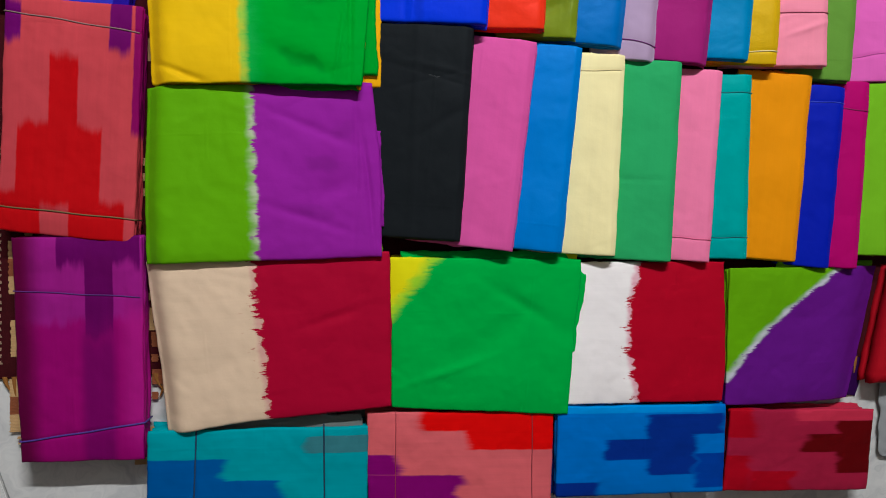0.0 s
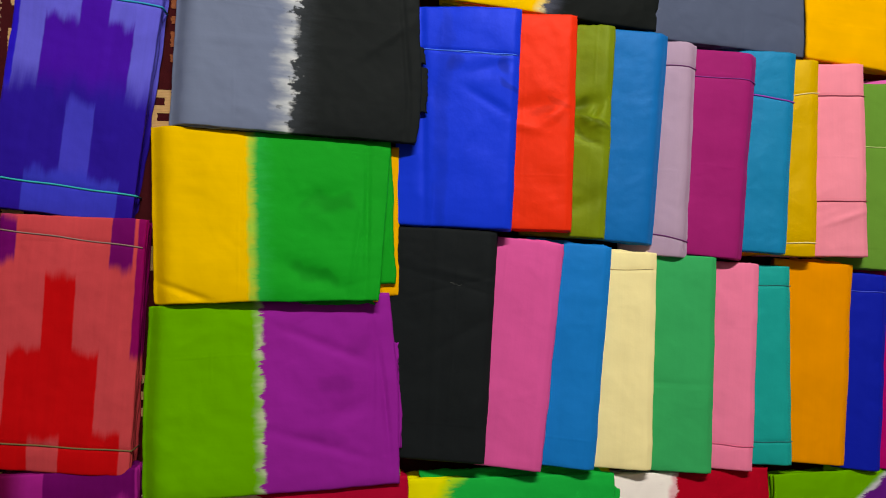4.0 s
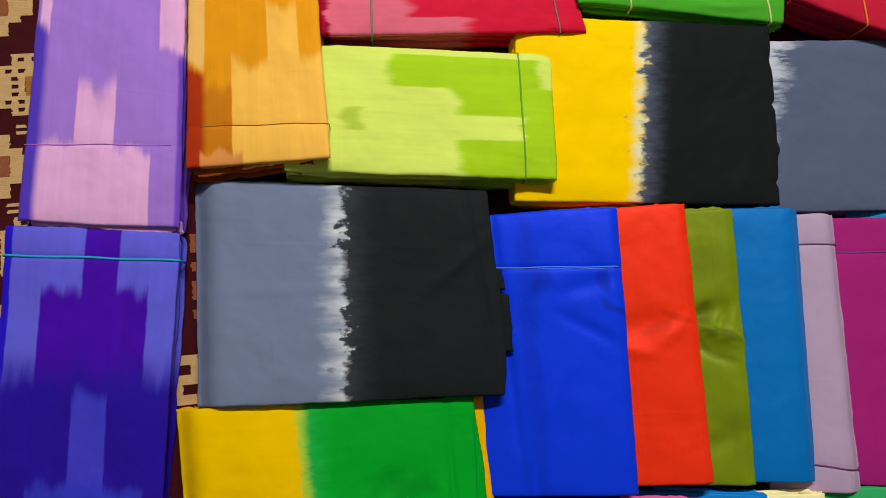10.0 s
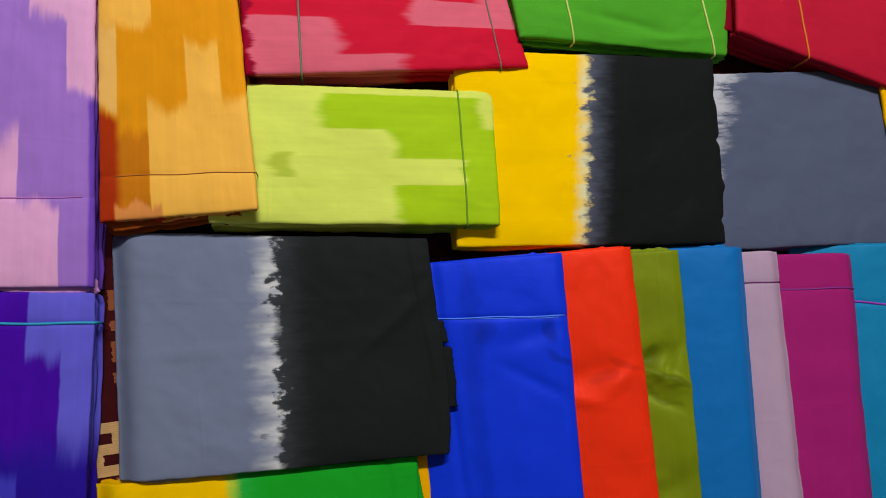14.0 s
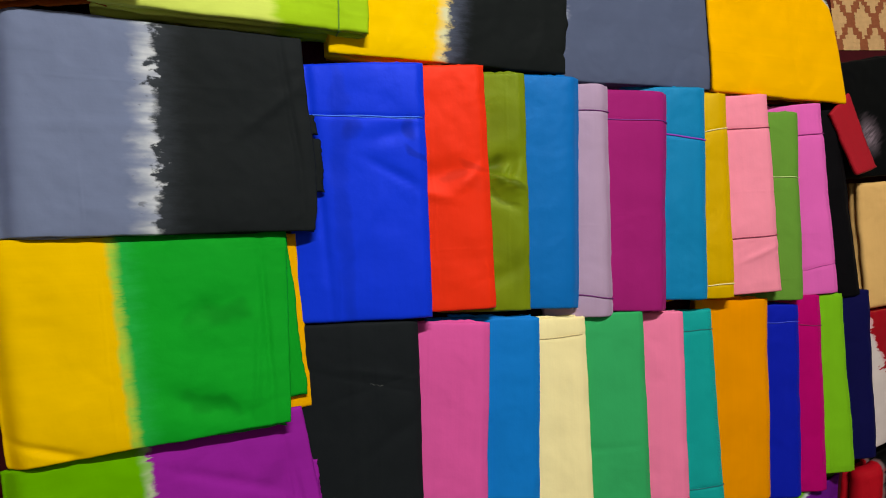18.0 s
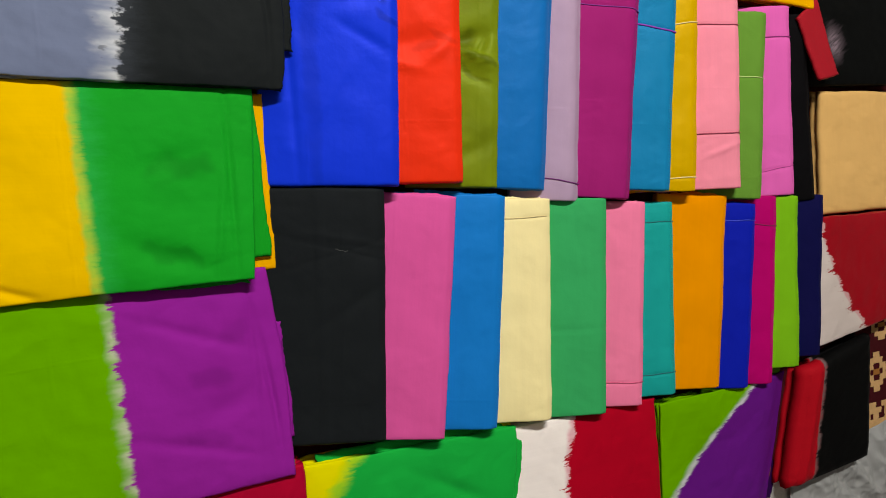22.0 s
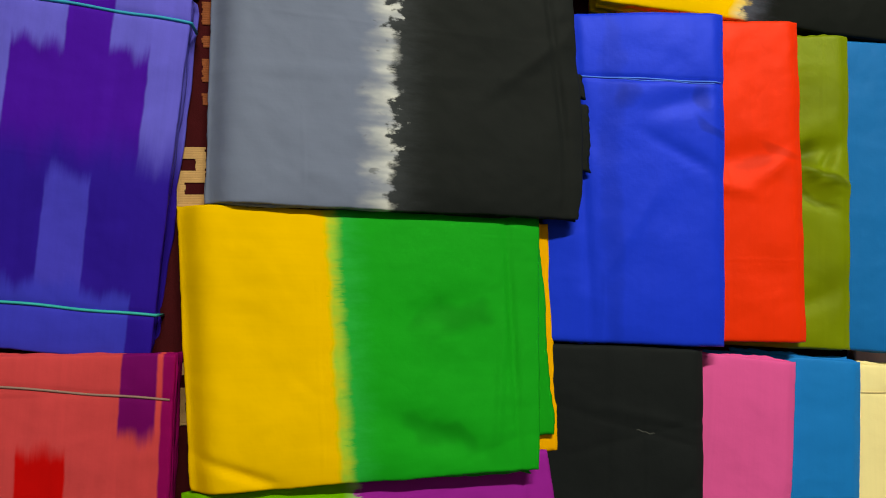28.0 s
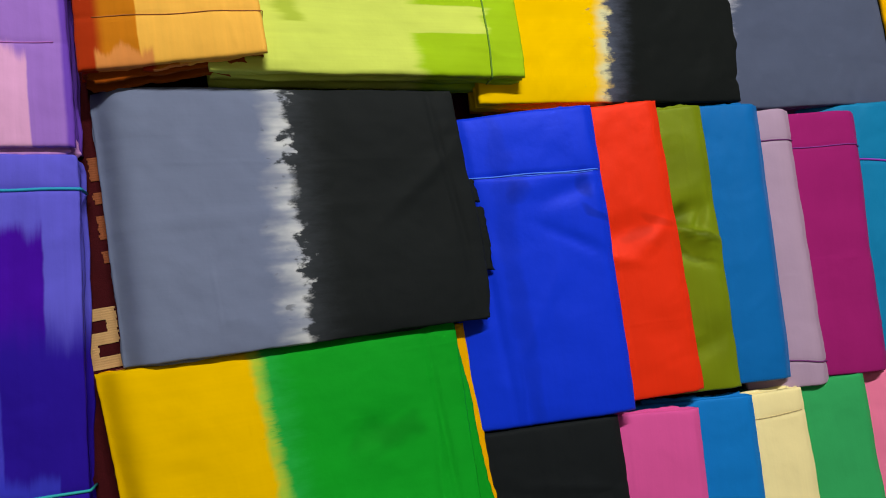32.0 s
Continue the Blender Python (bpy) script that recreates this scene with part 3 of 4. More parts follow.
for yarn in (maroon, tan_yarn, ochre_yarn, rust_yarn, stripe_yarn):
    yarn.node_tree.nodes["Principled BSDF"].inputs["Specular IOR Level"].default_value = 0.08
YARN = {"t": tan_yarn, "o": ochre_yarn, "r": rust_yarn, "s": stripe_yarn, "m": maroon}

mat_face = Face([(-0.42, 0.935), (1.25, 0.70), (1.25, -0.204), (-0.42, -0.190)], 0.0045, 91, 0.0, 0.0010)
mat = tagged(new("woven_mat"), "dark maroon woven mat with tan stepped motifs, on the tiles", "mat")
slab("ground_weave", mat_face, maroon, mat, 0.004, 0.0, 0.0, 60, 40)


def cells(name, rows, x, y, cw, ch, lift=0.0006, label=""):
    """A woven motif: letters name the yarn of each cell; the cells of one yarn are one part."""
    rnd = random.Random(len(rows) * 31 + int(abs(x) * 1000) + int(abs(y) * 7000))
    for key in sorted(set("".join(rows)) - {" ", "."}):
        verts, faces = [], []
        for j, row in enumerate(rows):
            ribs = max(1, round(ch / 0.0021))
            for r in range(ribs):
                # one pick of weft: runs of the same yarn, with ends that do not line up
                top, low = y - (j + r / ribs) * ch, y - (j + (r + 1) / ribs) * ch
                i = 0
                while i < len(row):
                    if row[i] != key:
                        i += 1
                        continue
                    end = i
                    while end < len(row) and row[end] == key:
                        end += 1
                    left, right = x + i * cw + rnd.uniform(-0.0009, 0.0007), x + end * cw + rnd.uniform(-0.0007, 0.0009)
                    i = end
                    k, h = len(verts), (top - low) * 0.25
                    z = 0.0049 + lift + rnd.uniform(-0.00003, 0.00003)
                    mid = (top + low) / 2
                    for px in (left, right):
                        verts += [(px, low, z - 0.00012), (px, low + h, z), (px, mid, z + 0.00003), (px, top - h, z), (px, top, z - 0.00012)]
                    faces += [(k + n, k + 5 + n, k + 6 + n, k + 1 + n) for n in range(4)]
        faces = [tuple(reversed(f)) for f in faces]
        tagged(mesh_object(name, verts, faces, YARN[key], mat, label, smooth=False), kind="stuff")


ARROW = ["tt....", "tt....", "tttt..", "rrtttt", "rrtttt", "rrtttt", "tttt..", "tt....", "tt...."]
COMB = ["..ttttttt", "..t.t.t.t", "..ttttttt", "tttttttt.", "t.t.tt.t.", "ttttttt..", "tt.tooooo", "ttttooooo", "tt.tooooo", "ttttooooo", "tt.tooooo",
        "ttttttt..", "t.t.tt.t.", "tttttttt.", "..t.t.t.t", "..ttttttt"]
STAR = ["..tt..", ".tttt.", "tt..tt", "t.oo.t", "tt..tt", ".tttt.", "..tt.."]
KEY = ["ttttttt", "t.....t", "t.ttt.t", "t.t.t.t", "t.ttt.t", "t.....t", "ttttttt"]
DIAMOND = ["......tt......", ".....tttt.....", "....tttttt....", "...tttttttt...", "..tttttttttt..", ".tttttttttttt.", "..tttttttttt..", "...tttttttt...", "....tttttt....", ".....tttt.....", "......tt......"]
for k in range(6):
    cells("comb_motif", COMB, -0.337, 0.788 - 0.178 * k, 0.0066, 0.0043)
    cells("bar_motif", ["tt", "..", "tt"], -0.320, 0.709 - 0.178 * k, 0.005, 0.0035)
    cells("arrow_motif", ARROW, -0.339, 0.699 - 0.178 * k, 0.0062, 0.0076)
    cells("bar_motif", ["ttt", "...", "ttt"], -0.330, 0.625 - 0.178 * k, 0.005, 0.0035)
    cells("step_motif", ["rr", "rr", "..", "r.", ".."] * 2, -0.150 - 0.004 * k, 0.578 - 0.178 * k, 0.008, 0.010)
    cells("block_motif", ["ttttt", "t...t", "ttttt", "..t..", "ttttt"], -0.188, 0.452 - 0.178 * k, 0.008, 0.010)
cells("bar_motif", ["tt", "..", "tt"], -0.320, 0.887, 0.005, 0.0035)
cells("arrow_motif", ARROW, -0.339, 0.877, 0.0062, 0.0076)
for k in range(5):
    cells("diamond_motif", DIAMOND, 1.178, 0.570 - 0.125 * k, 0.0056, 0.0075)
    cells("step_motif", ["t..t", ".rr.", ".tt.", "t..r"], 1.205, 0.545 - 0.125 * k, 0.009, 0.009, 0.0011)
    cells("bar_motif", ["ttt", ".o.", "ttt"], 1.226, 0.580 - 0.125 * k, 0.007, 0.006, 0.0016)
lattice = ["".join("r" if min((i / 9.0 + j / 13.0) % 1, (i / 9.0 - j / 13.0) % 1) < 0.24 else "t" for i in range(40)) for j in range(15)]
cells("lattice_motif", lattice, 1.000, 0.684, 0.0060, 0.0060)
cells("key_motif", KEY, 1.168, -0.047, 0.0112, 0.0112)
cells("star_motif", STAR, 1.118, -0.060, 0.0078, 0.0100)
cells("star_motif", STAR, 1.130, 0.012, 0.0085, 0.0075)
cells("star_motif", STAR, 1.196, 0.018, 0.0085, 0.0075)
cells("band_motif", ["ttmmtt" * 5, "ttttmt" * 5, "mttmmt" * 5, "tttttt" * 5, "tttttt" * 5], 1.040, -0.148, 0.0070, 0.0100)
cells("band_motif", ["tm" * 18, "ot" * 18, "tt" * 18], -0.345, 0.918, 0.0066, 0.007)
# the ribbed selvedge
cells("selvedge_rib", ["s", "."] * 128, -0.414, 0.925, 0.066, 0.0043)
# the knotted fringe along the lower end
rnd = random.Random(8)
verts, faces = [], []
for k in range(118):
    x, long_, wide = -0.415 + 1.655 * (k + rnd.uniform(-0.3, 0.3)) / 117, rnd.uniform(0.018, 0.036), rnd.uniform(0.003, 0.0055)
    y0 = -0.187 - 0.014 * (x + 0.42) / 1.67
    lean = rnd.uniform(-0.008, 0.008)
    for i in range(5):
        t = i / 4
        w = wide * (1 - 0.8 * t ** 1.5)
        for a in range(6):
            c, s = math.cos(a * math.pi / 3), math.sin(a * math.pi / 3)
            verts.append((x + lean * t * t + w * c, y0 - long_ * t, 0.0042 + 0.0026 * s * (1 - 0.5 * t)))
    n = len(verts) - 30
    faces += [(n + i * 6 + a, n + i * 6 + (a + 1) % 6, n + i * 6 + 6 + (a + 1) % 6, n + i * 6 + 6 + a) for i in range(4) for a in range(6)]
tagged(mesh_object("fringe", verts, faces, ochre_yarn, mat, "ochre yarn fringe"), kind="stuff")

# ---------------------------------------------------------------- cloths


def sari(name, label, corners, heights, material, **more):
    return pack(name, label, "folded cloth", corners, heights, material, **more)


# ikat-dyed packs of the left-hand column
LILAC, PINK = (156, 114, 200), (220, 164, 208)
lilac_plain, plum_plain = plain("lilac_plain", (196, 140, 202)), plain("plum_plain", (70, 32, 110))
lavender_ikat = ikat("lavender_ikat", (0.14, 0.30), "v", LILAC, [
    (0.05, 0.36, 0.89, 1.0, PINK), (0.60, 1.0, 0.87, 1.0, PINK), (0.83, 1.0, 0.63, 0.95, PINK), (0.03, 0.10, 0.64, 1.0, PINK),
    (0.31, 0.56, 0.24, 0.475, PINK, 0.006, 0.045), (0.06, 0.80, 0.0, 0.26, PINK), (0.0, 0.09, 0.0, 0.66, (82, 58, 176), 0.03, 0.03), (0.965, 1.0, 0.0, 0.62, (110, 70, 180), 0.012)])
sari("folded_sari", "folded lavender and pink ikat sari tied with mauve threads", [(-0.270, 0.899), (-0.129, 0.869), (-0.151, 0.578), (-0.300, 0.597)], (0.048, 0.046, 0.043, 0.05), lavender_ikat, base=0.038, folds=4, seed=1, hems=[(0.06, 1.0, -0.014, 0.1, 0.006, lilac_plain), (0.45, 1.01, -0.024, 0.1, 0.011, lilac_plain), (0.0, 0.7, -0.022, 0.1, 0.018, plum_plain)],
     threads=[(0, 0.872, 1, 0.985, (176, 92, 150), 0.0011), (0.0, 0.250, 0.93, 0.290, (176, 100, 186), 0.0006)], group="ikat saris")
VIOLET, INDIGO, PERI = (68, 18, 160), (42, 23, 148), (96, 92, 206)
violet_ikat = ikat("violet_ikat", (0.158, 0.296), "v", PERI, [
    (0.46, 0.66, 0.74, 1.0, VIOLET), (0.23, 0.84, 0.36, 0.79, VIOLET), (0.0, 1.0, 0.0, 0.535, INDIGO, 0.006, 0.075), (0.0, 0.05, 0.5, 1.0, (40, 25, 190)),
    (0.45, 0.65, 0.12, 0.455, (66, 62, 192), 0.006, 0.03), (0.22, 0.88, 0.0, 0.165, (56, 58, 190))])
sari("folded_sari", "folded violet and indigo ikat sari tied with turquoise threads", [(-0.315, 0.595), (-0.151, 0.574), (-0.186, 0.279), (-0.344, 0.298)], (0.042, 0.040, 0.030, 0.034), violet_ikat, base=0.026, folds=4, seed=2,
     threads=[(0, 0.90, 1, 0.905, (10, 150, 190), 0.0013), (0, 0.12, 1, 0.115, (20, 165, 170), 0.0012)], group="ikat saris")
SALMON, RED = (192, 70, 76), (188, 26, 30)
red_ikat = ikat("red_ikat", (0.144, 0.30), "v", SALMON, [
    (0.0, 0.12, 0.82, 0.985, (104, 14, 96)), (0.76, 0.92, 0.79, 1.0, (104, 14, 92)), (0.945, 1.0, 0.46, 1.0, (128, 14, 84)), (0.34, 0.545, 0.42, 0.765, RED),
    (0.12, 0.73, 0.08, 0.465, RED), (0.0, 0.92, 0.0, 0.17, RED), (0.30, 0.51, 0.0, 0.12, SALMON)])
sari("folded_sari", "folded red and salmon ikat sari tied with dull threads", [(-0.324, 0.289), (-0.163, 0.284), (-0.177, -0.017), (-0.334, -0.000)], (0.045, 0.045, 0.046, 0.045), red_ikat, base=0.038, folds=4, seed=3,
     threads=[(0, 0.935, 0.98, 0.885, (140, 110, 105), 0.0009), (0, 0.105, 1, 0.10, (110, 88, 50), 0.0010)], group="ikat saris")
magenta_ikat = ikat("magenta_ikat", (0.152, 0.288), "v", (148, 20, 104), [
    (0.0, 1.0, 0.62, 1.0, (150, 34, 124)), (0.34, 0.98, 0.87, 1.0, (98, 8, 88)), (0.55, 0.77, 0.56, 0.9, (96, 6, 84)),
    (0.0, 0.15, 0.0, 1.0, (92, 0, 56), 0.10), (0.52, 0.78, 0.0, 0.58, (118, 6, 92), 0.05, 0.12), (0.86, 1.0, 0.1, 0.7, (166, 32, 122), 0.08, 0.1)], fray=0.022)
sari("folded_sari", "folded magenta ikat sari tied with dark violet threads", [(-0.320, -0.009), (-0.167, -0.006), (-0.166, -0.292), (-0.311, -0.289)], (0.045, 0.046, 0.046, 0.045), magenta_ikat, base=0.038, folds=4, seed=4,
     threads=[(0, 0.765, 0.98, 0.725, (84, 28, 112), 0.0008), (0, 0.095, 1, 0.165, (72, 44, 132), 0.0012)], group="ikat saris")
ORANGE, APRICOT = (228, 152, 48), (252, 188, 92)
rust_plain = plain("rust_plain", (150, 74, 28))
orange_ikat = ikat("orange_ikat", (0.13, 0.275), "v", ORANGE, [
    (0.0, 0.38, 0.66, 1.0, APRICOT), (0.0, 0.13, 0.38, 0.66, (240, 188, 108)), (0.38, 0.62, 0.92, 1.0, APRICOT), (0.60, 0.83, 0.36, 0.59, APRICOT),
    (0.33, 1.0, 0.0, 0.38, APRICOT), (0.10, 0.33, 0.0, 0.28, (200, 122, 42)), (0.0, 0.13, 0.0, 0.36, (170, 56, 30), 0.035, 0.03), (0.10, 0.40, 0.0, 0.045, (224, 146, 84), 0.01, 0.012), (0.0, 0.09, 0.95, 1.0, (104, 70, 110))])
sari("folded_sari", "folded orange and apricot ikat sari overlapping a lime one", [(-0.121, 0.924), (0.005, 0.908), (0.006, 0.630), (-0.141, 0.637)], (0.055, 0.072, 0.08, 0.048), orange_ikat, base=0.044, folds=4, seed=5, under=[(1, rust_plain), (3, rust_plain)], hems=[(0.02, 0.90, -0.022, 0.1, 0.009, rust_plain), (0.3, 0.97, -0.012, 0.1, 0.004, None), (0.0, 0.82, -0.034, 0.1, 0.020, rust_plain)],
     threads=[(0, 0.88, 1, 0.885, (170, 104, 34), 0.0006), (0.1, 0.150, 1, 0.128, (165, 98, 40), 0.0005)], group="ikat saris")

# two-colour resist-dyed packs of the second column
black_plain = plain("black_plain", (27, 30, 31))
grey_black = tie_dye("grey_black_dye", (0.307, 0.212), (111, 120, 146), (29, 32, 33), 0.478, lean=0.02, halo=(204, 206, 209), halo_left=0.023, halo_right=0.009, teeth=0.015, patchy=0.7, haze=((58, 62, 68), 0.040), lump=0.75)
sari("folded_cloth", "folded slate grey and black resist-dyed cloth with a white seam", [(-0.140, 0.631), (0.166, 0.589), (0.159, 0.381), (-0.145, 0.400)], (0.032, 0.060, 0.063, 0.050), grey_black, base=0.027, folds=4, seed=6,
     edges=[("r", 0.32, 0.20, 0.003), ("r", 0.03, 0.05, -0.003), ("r", 0.95, 0.25, -0.004)], hems=[(0.90, 1.034, 0.17, 0.50, 0.005, black_plain), (0.90, 1.026, 0.49, 0.60, 0.003, black_plain), (0.90, 1.010, 0.02, 0.20, 0.008, black_plain)], dents=[(0.85, 0.6, 0.05, 0.006, 40, 0.002), (0.94, 0.5, 0.003, 0.12, 3, -0.0025), (0.3, 0.5, 0.2, 0.004, 3, 0.001), (0.0, 0.5, 0.015, 0.7, 0, -0.018)], group="resist-dyed cloths")
# the dark patches on the green put dent shade and deeper dye into the colour
yellow_green = tie_dye("yellow_green_dye", (0.282, 0.214), (228, 182, 0), (16, 150, 44), 0.42, lean=-0.03, haze=((34, 166, 74), 0.035), halo=(150, 190, 62), halo_left=0.006, halo_right=0.011, teeth=0.0035, shade_stains=((0.215, 0.125, 0.030, 0.020, 10, 0.36), (0.200, 0.035, 0.040, 0.010, -25, 0.30)))
yellow_plain = plain("yellow_plain", (236, 170, 0))
green_plain = plain("green_plain", (20, 152, 44))
sari("folded_cloth", "folded yellow and green resist-dyed cloth with a yellow inner fold", [(-0.168, 0.400), (0.127, 0.385), (0.110, 0.185), (-0.152, 0.186)], (0.042, 0.050, 0.078, 0.070), yellow_green, base=0.030, folds=4, seed=7,
     under=[(2, yellow_plain), (3, yellow_plain)], edges=[("b", 0.0, 0.3, 0.004)],
     dents=[(0.7, 0.62, 0.03, 0.012, 20, -0.003), (0.72, 0.14, 0.05, 0.012, -20, -0.004), (0.92, 0.5, 0.003, 0.09, 3, -0.003), (0.88, 0.3, 0.003, 0.06, -4, 0.002), (0.15, 0.06, 0.03, 0.004, -20, -0.004), (0.0, 0.5, 0.015, 0.7, 0, -0.018)], hems=[(-0.01, 0.98, -0.03, 0.10, 0.009, None)], layers=[([(0.077, 0.382), (0.127, 0.382), (0.133, 0.205), (0.073, 0.205)], (0.045, 0.046, 0.050, 0.050), green_plain), ([(0.089, 0.382), (0.139, 0.382), (0.138, 0.190), (0.078, 0.190)], (0.038, 0.039, 0.043, 0.043), yellow_plain)], group="resist-dyed cloths")
lime_plain = plain("lime_plain", (102, 166, 8))
# wrinkle shade and darker dye are painted as patches on the purple
green_purple = tie_dye("green_purple_dye", (0.30, 0.226), (102, 166, 8), (146, 38, 148), 0.455, lean=-0.012, halo=(184, 196, 158), halo_left=0.010, halo_right=0.006, teeth=0.007, patchy=0.7, shade_stains=((0.225, 0.120, 0.026, 0.016, -20, 0.28), (0.215, 0.06, 0.03, 0.007, -20, 0.22), (0.255, 0.165, 0.018, 0.008, 30, 0.18)))
sari("folded_cloth", "folded lime green and purple resist-dyed cloth with a ragged pale seam", [(-0.160, 0.180), (0.124, 0.196), (0.136, -0.036), (-0.161, -0.043)], (0.062, 0.056, 0.062, 0.066), green_purple, base=0.050, folds=5, seed=8,
     edges=[("r", 0.5, 0.35, 0.005), ("l", 0.4, 0.3, 0.003)], dents=[(0.8, 0.4, 0.03, 0.012, 20, -0.003), (0.945, 0.4, 0.003, 0.07, 4, -0.004), (0.90, 0.6, 0.003, 0.08, -3, -0.0025), (0.7, 0.75, 0.06, 0.006, -25, -0.002), (0.65, 0.25, 0.06, 0.006, -20, -0.002), (0.0, 0.5, 0.015, 0.7, 0, -0.018)], hems=[(0.90, 1.022, 0.10, 0.80, 0.009, None), (0.94, 1.015, -0.02, 0.08, 0.012, lime_plain)], group="resist-dyed cloths")
cream_maroon = tie_dye("cream_maroon_dye", (0.303, 0.215), (226, 196, 166), (168, 22, 50), 0.436, lean=-0.03, halo=(214, 160, 146), halo_left=0.006, halo_right=0.003, teeth=0.014)
sari("folded_cloth", "folded cream and maroon resist-dyed cloth with a ragged seam", [(-0.166, -0.040), (0.147, -0.028), (0.149, -0.236), (-0.142, -0.254)], (0.054, 0.055, 0.055, 0.055), cream_maroon, base=0.046, folds=5, seed=9,
     edges=[("b", 0.05, 0.2, 0.006), ("l", 0.3, 0.4, -0.003)], dents=[(0.75, 0.6, 0.05, 0.006, 15, -0.002), (0.0, 0.5, 0.015, 0.7, 0, -0.018)], group="resist-dyed cloths")

# the row below the strips
emerald, lemon = plain("emerald_plain", (4, 164, 66)), plain("lemon_plain", (222, 212, 0))
green_yellow = tie_dye("green_yellow_dye", (0.262, 0.213), (222, 212, 0), (4, 166, 68), -0.073, lean=0.60, halo=(150, 202, 40), halo_left=0.016, halo_right=0.018, teeth=0.007)
sari("folded_cloth", "folded emerald green cloth with a yellow corner", [(0.147, -0.036), (0.417, -0.041), (0.397, -0.259), (0.149, -0.238)], (0.042, 0.042, 0.05, 0.05), green_yellow, base=0.036, folds=4, seed=10, edges=[("r", 0.9, 0.2, 0.004)],
     under=[(3, lemon)], dents=[(0.5, 0.45, 0.05, 0.02, 30, -0.003), (0.7, 0.7, 0.05, 0.008, -30, -0.003), (0.3, 0.25, 0.06, 0.006, 20, 0.002)], hems=[(0.90, 1.034, 0.38, 0.97, 0.003, emerald), (0.05, 1.01, 0.9, 1.05, 0.006, emerald), (0.88, 1.036, 0.03, 0.6, 0.007, emerald), (0.9, 1.0, 0.97, 1.08, 0.010, lemon)], group="resist-dyed cloths")
white_red = tie_dye("white_red_dye", (0.242, 0.204), (244, 234, 229), (172, 14, 40), 0.365, lean=-0.013, bow=0.26, halo=(222, 160, 170), halo_left=0.008, halo_right=0.003, teeth=0.013)
sari("folded_cloth", "folded white and crimson resist-dyed cloth", [(0.408, -0.045), (0.645, -0.046), (0.641, -0.251), (0.395, -0.246)], (0.036, 0.036, 0.045, 0.045), white_red, base=0.032, folds=4, seed=11, edges=[("r", 0.0, 0.15, -0.006)], group="resist-dyed cloths")
lime_purple = tie_dye("lime_purple_dye", (0.239, 0.201), (102, 160, 8), (98, 26, 124), 0.231, lean=0.835, bow=0.30, halo=(200, 196, 206), halo_left=0.013, halo_right=0.008, teeth=0.007)
# the dark violet hem is added to paint the shaded gap at the right
sari("folded_cloth", "folded lime green cloth dyed purple across one corner", [(0.650, -0.056), (0.918, -0.055), (0.860, -0.260), (0.641, -0.258)], (0.038, 0.030, 0.034, 0.045), lime_purple, base=0.030, folds=4, seed=12, dents=[(1.0, 0.5, 0.03, 0.5, 0, -0.014)], hems=[(0.3, 1.02, 0.9, 1.06, 0.006, lime_plain), (0.82, 1.14, -0.02, 0.86, 0.016, plain("violet_fold", (48, 12, 70)))], group="resist-dyed cloths")

# ikat packs of the front row, lying half on the tiles
TEAL = (0, 148, 156)
teal_ikat = ikat("teal_ikat", (0.286, 0.17), "u", TEAL, [(0.0, 0.33, 0.55, 0.77, (8, 84, 150)), (0.0, 0.60, 0.2, 0.60, (8, 84, 150)), (0.72, 1.0, 0.80, 0.93, (58, 116, 122))])
sari("folded_sari", "folded teal and blue ikat sari tied with dark threads", [(-0.163, -0.256), (0.118, -0.262), (0.116, -0.436), (-0.165, -0.420)], 0.046, teal_ikat, base=0.044, folds=4, seed=13, hems=[(0.25, 0.99, 0.9, 1.08, 0.010, plain("grey_fold", (112, 116, 112)))],
     threads=[(0.215, 1, 0.20, 0, (24, 58, 92), 0.0010), (0.79, 1, 0.80, 0, (24, 48, 72), 0.0010)], group="ikat saris")
coral_ikat = ikat("coral_ikat", (0.26, 0.176), "u", (212, 98, 102), [
    (0.28, 1.0, 0.85, 1.0, (216, 26, 28)), (0.53, 1.0, 0.70, 0.87, (216, 26, 28)), (0.0, 0.16, 0.50, 0.66, (126, 16, 102)), (0.0, 0.5, 0.2, 0.50, (126, 16, 102))])
sari("folded_sari", "folded coral, red and purple ikat sari", [(0.116, -0.244), (0.377, -0.254), (0.372, -0.432), (0.117, -0.413)], 0.045, coral_ikat, base=0.043, folds=4, seed=14,
     threads=[(0.15, 1, 0.14, 0, (150, 50, 60), 0.0006), (0.88, 1, 0.89, 0, (120, 40, 50), 0.0006)], group="ikat saris")
blue_ikat = ikat("blue_ikat", (0.259, 0.131), "u", (14, 108, 190), [
    (0.28, 0.56, 0.40, 0.63, (14, 46, 132)), (0.52, 0.98, 0.67, 0.90, (14, 46, 132)), (0.52, 0.82, 0.22, 0.68, (14, 46, 132)), (0.82, 1.0, 0.06, 0.45, (14, 60, 150)), (0.0, 0.24, 0.0, 0.16, (14, 46, 132)), (0.0, 0.9, 0.92, 1.0, (26, 134, 206))])
sari("folded_sari", "folded blue and navy ikat sari", [(0.383, -0.248), (0.642, -0.255), (0.636, -0.384), (0.380, -0.377)], 0.045, blue_ikat, base=0.043, folds=4, seed=15, under=[(1, plain("navy_fold", (12, 52, 140)))], group="ikat saris")
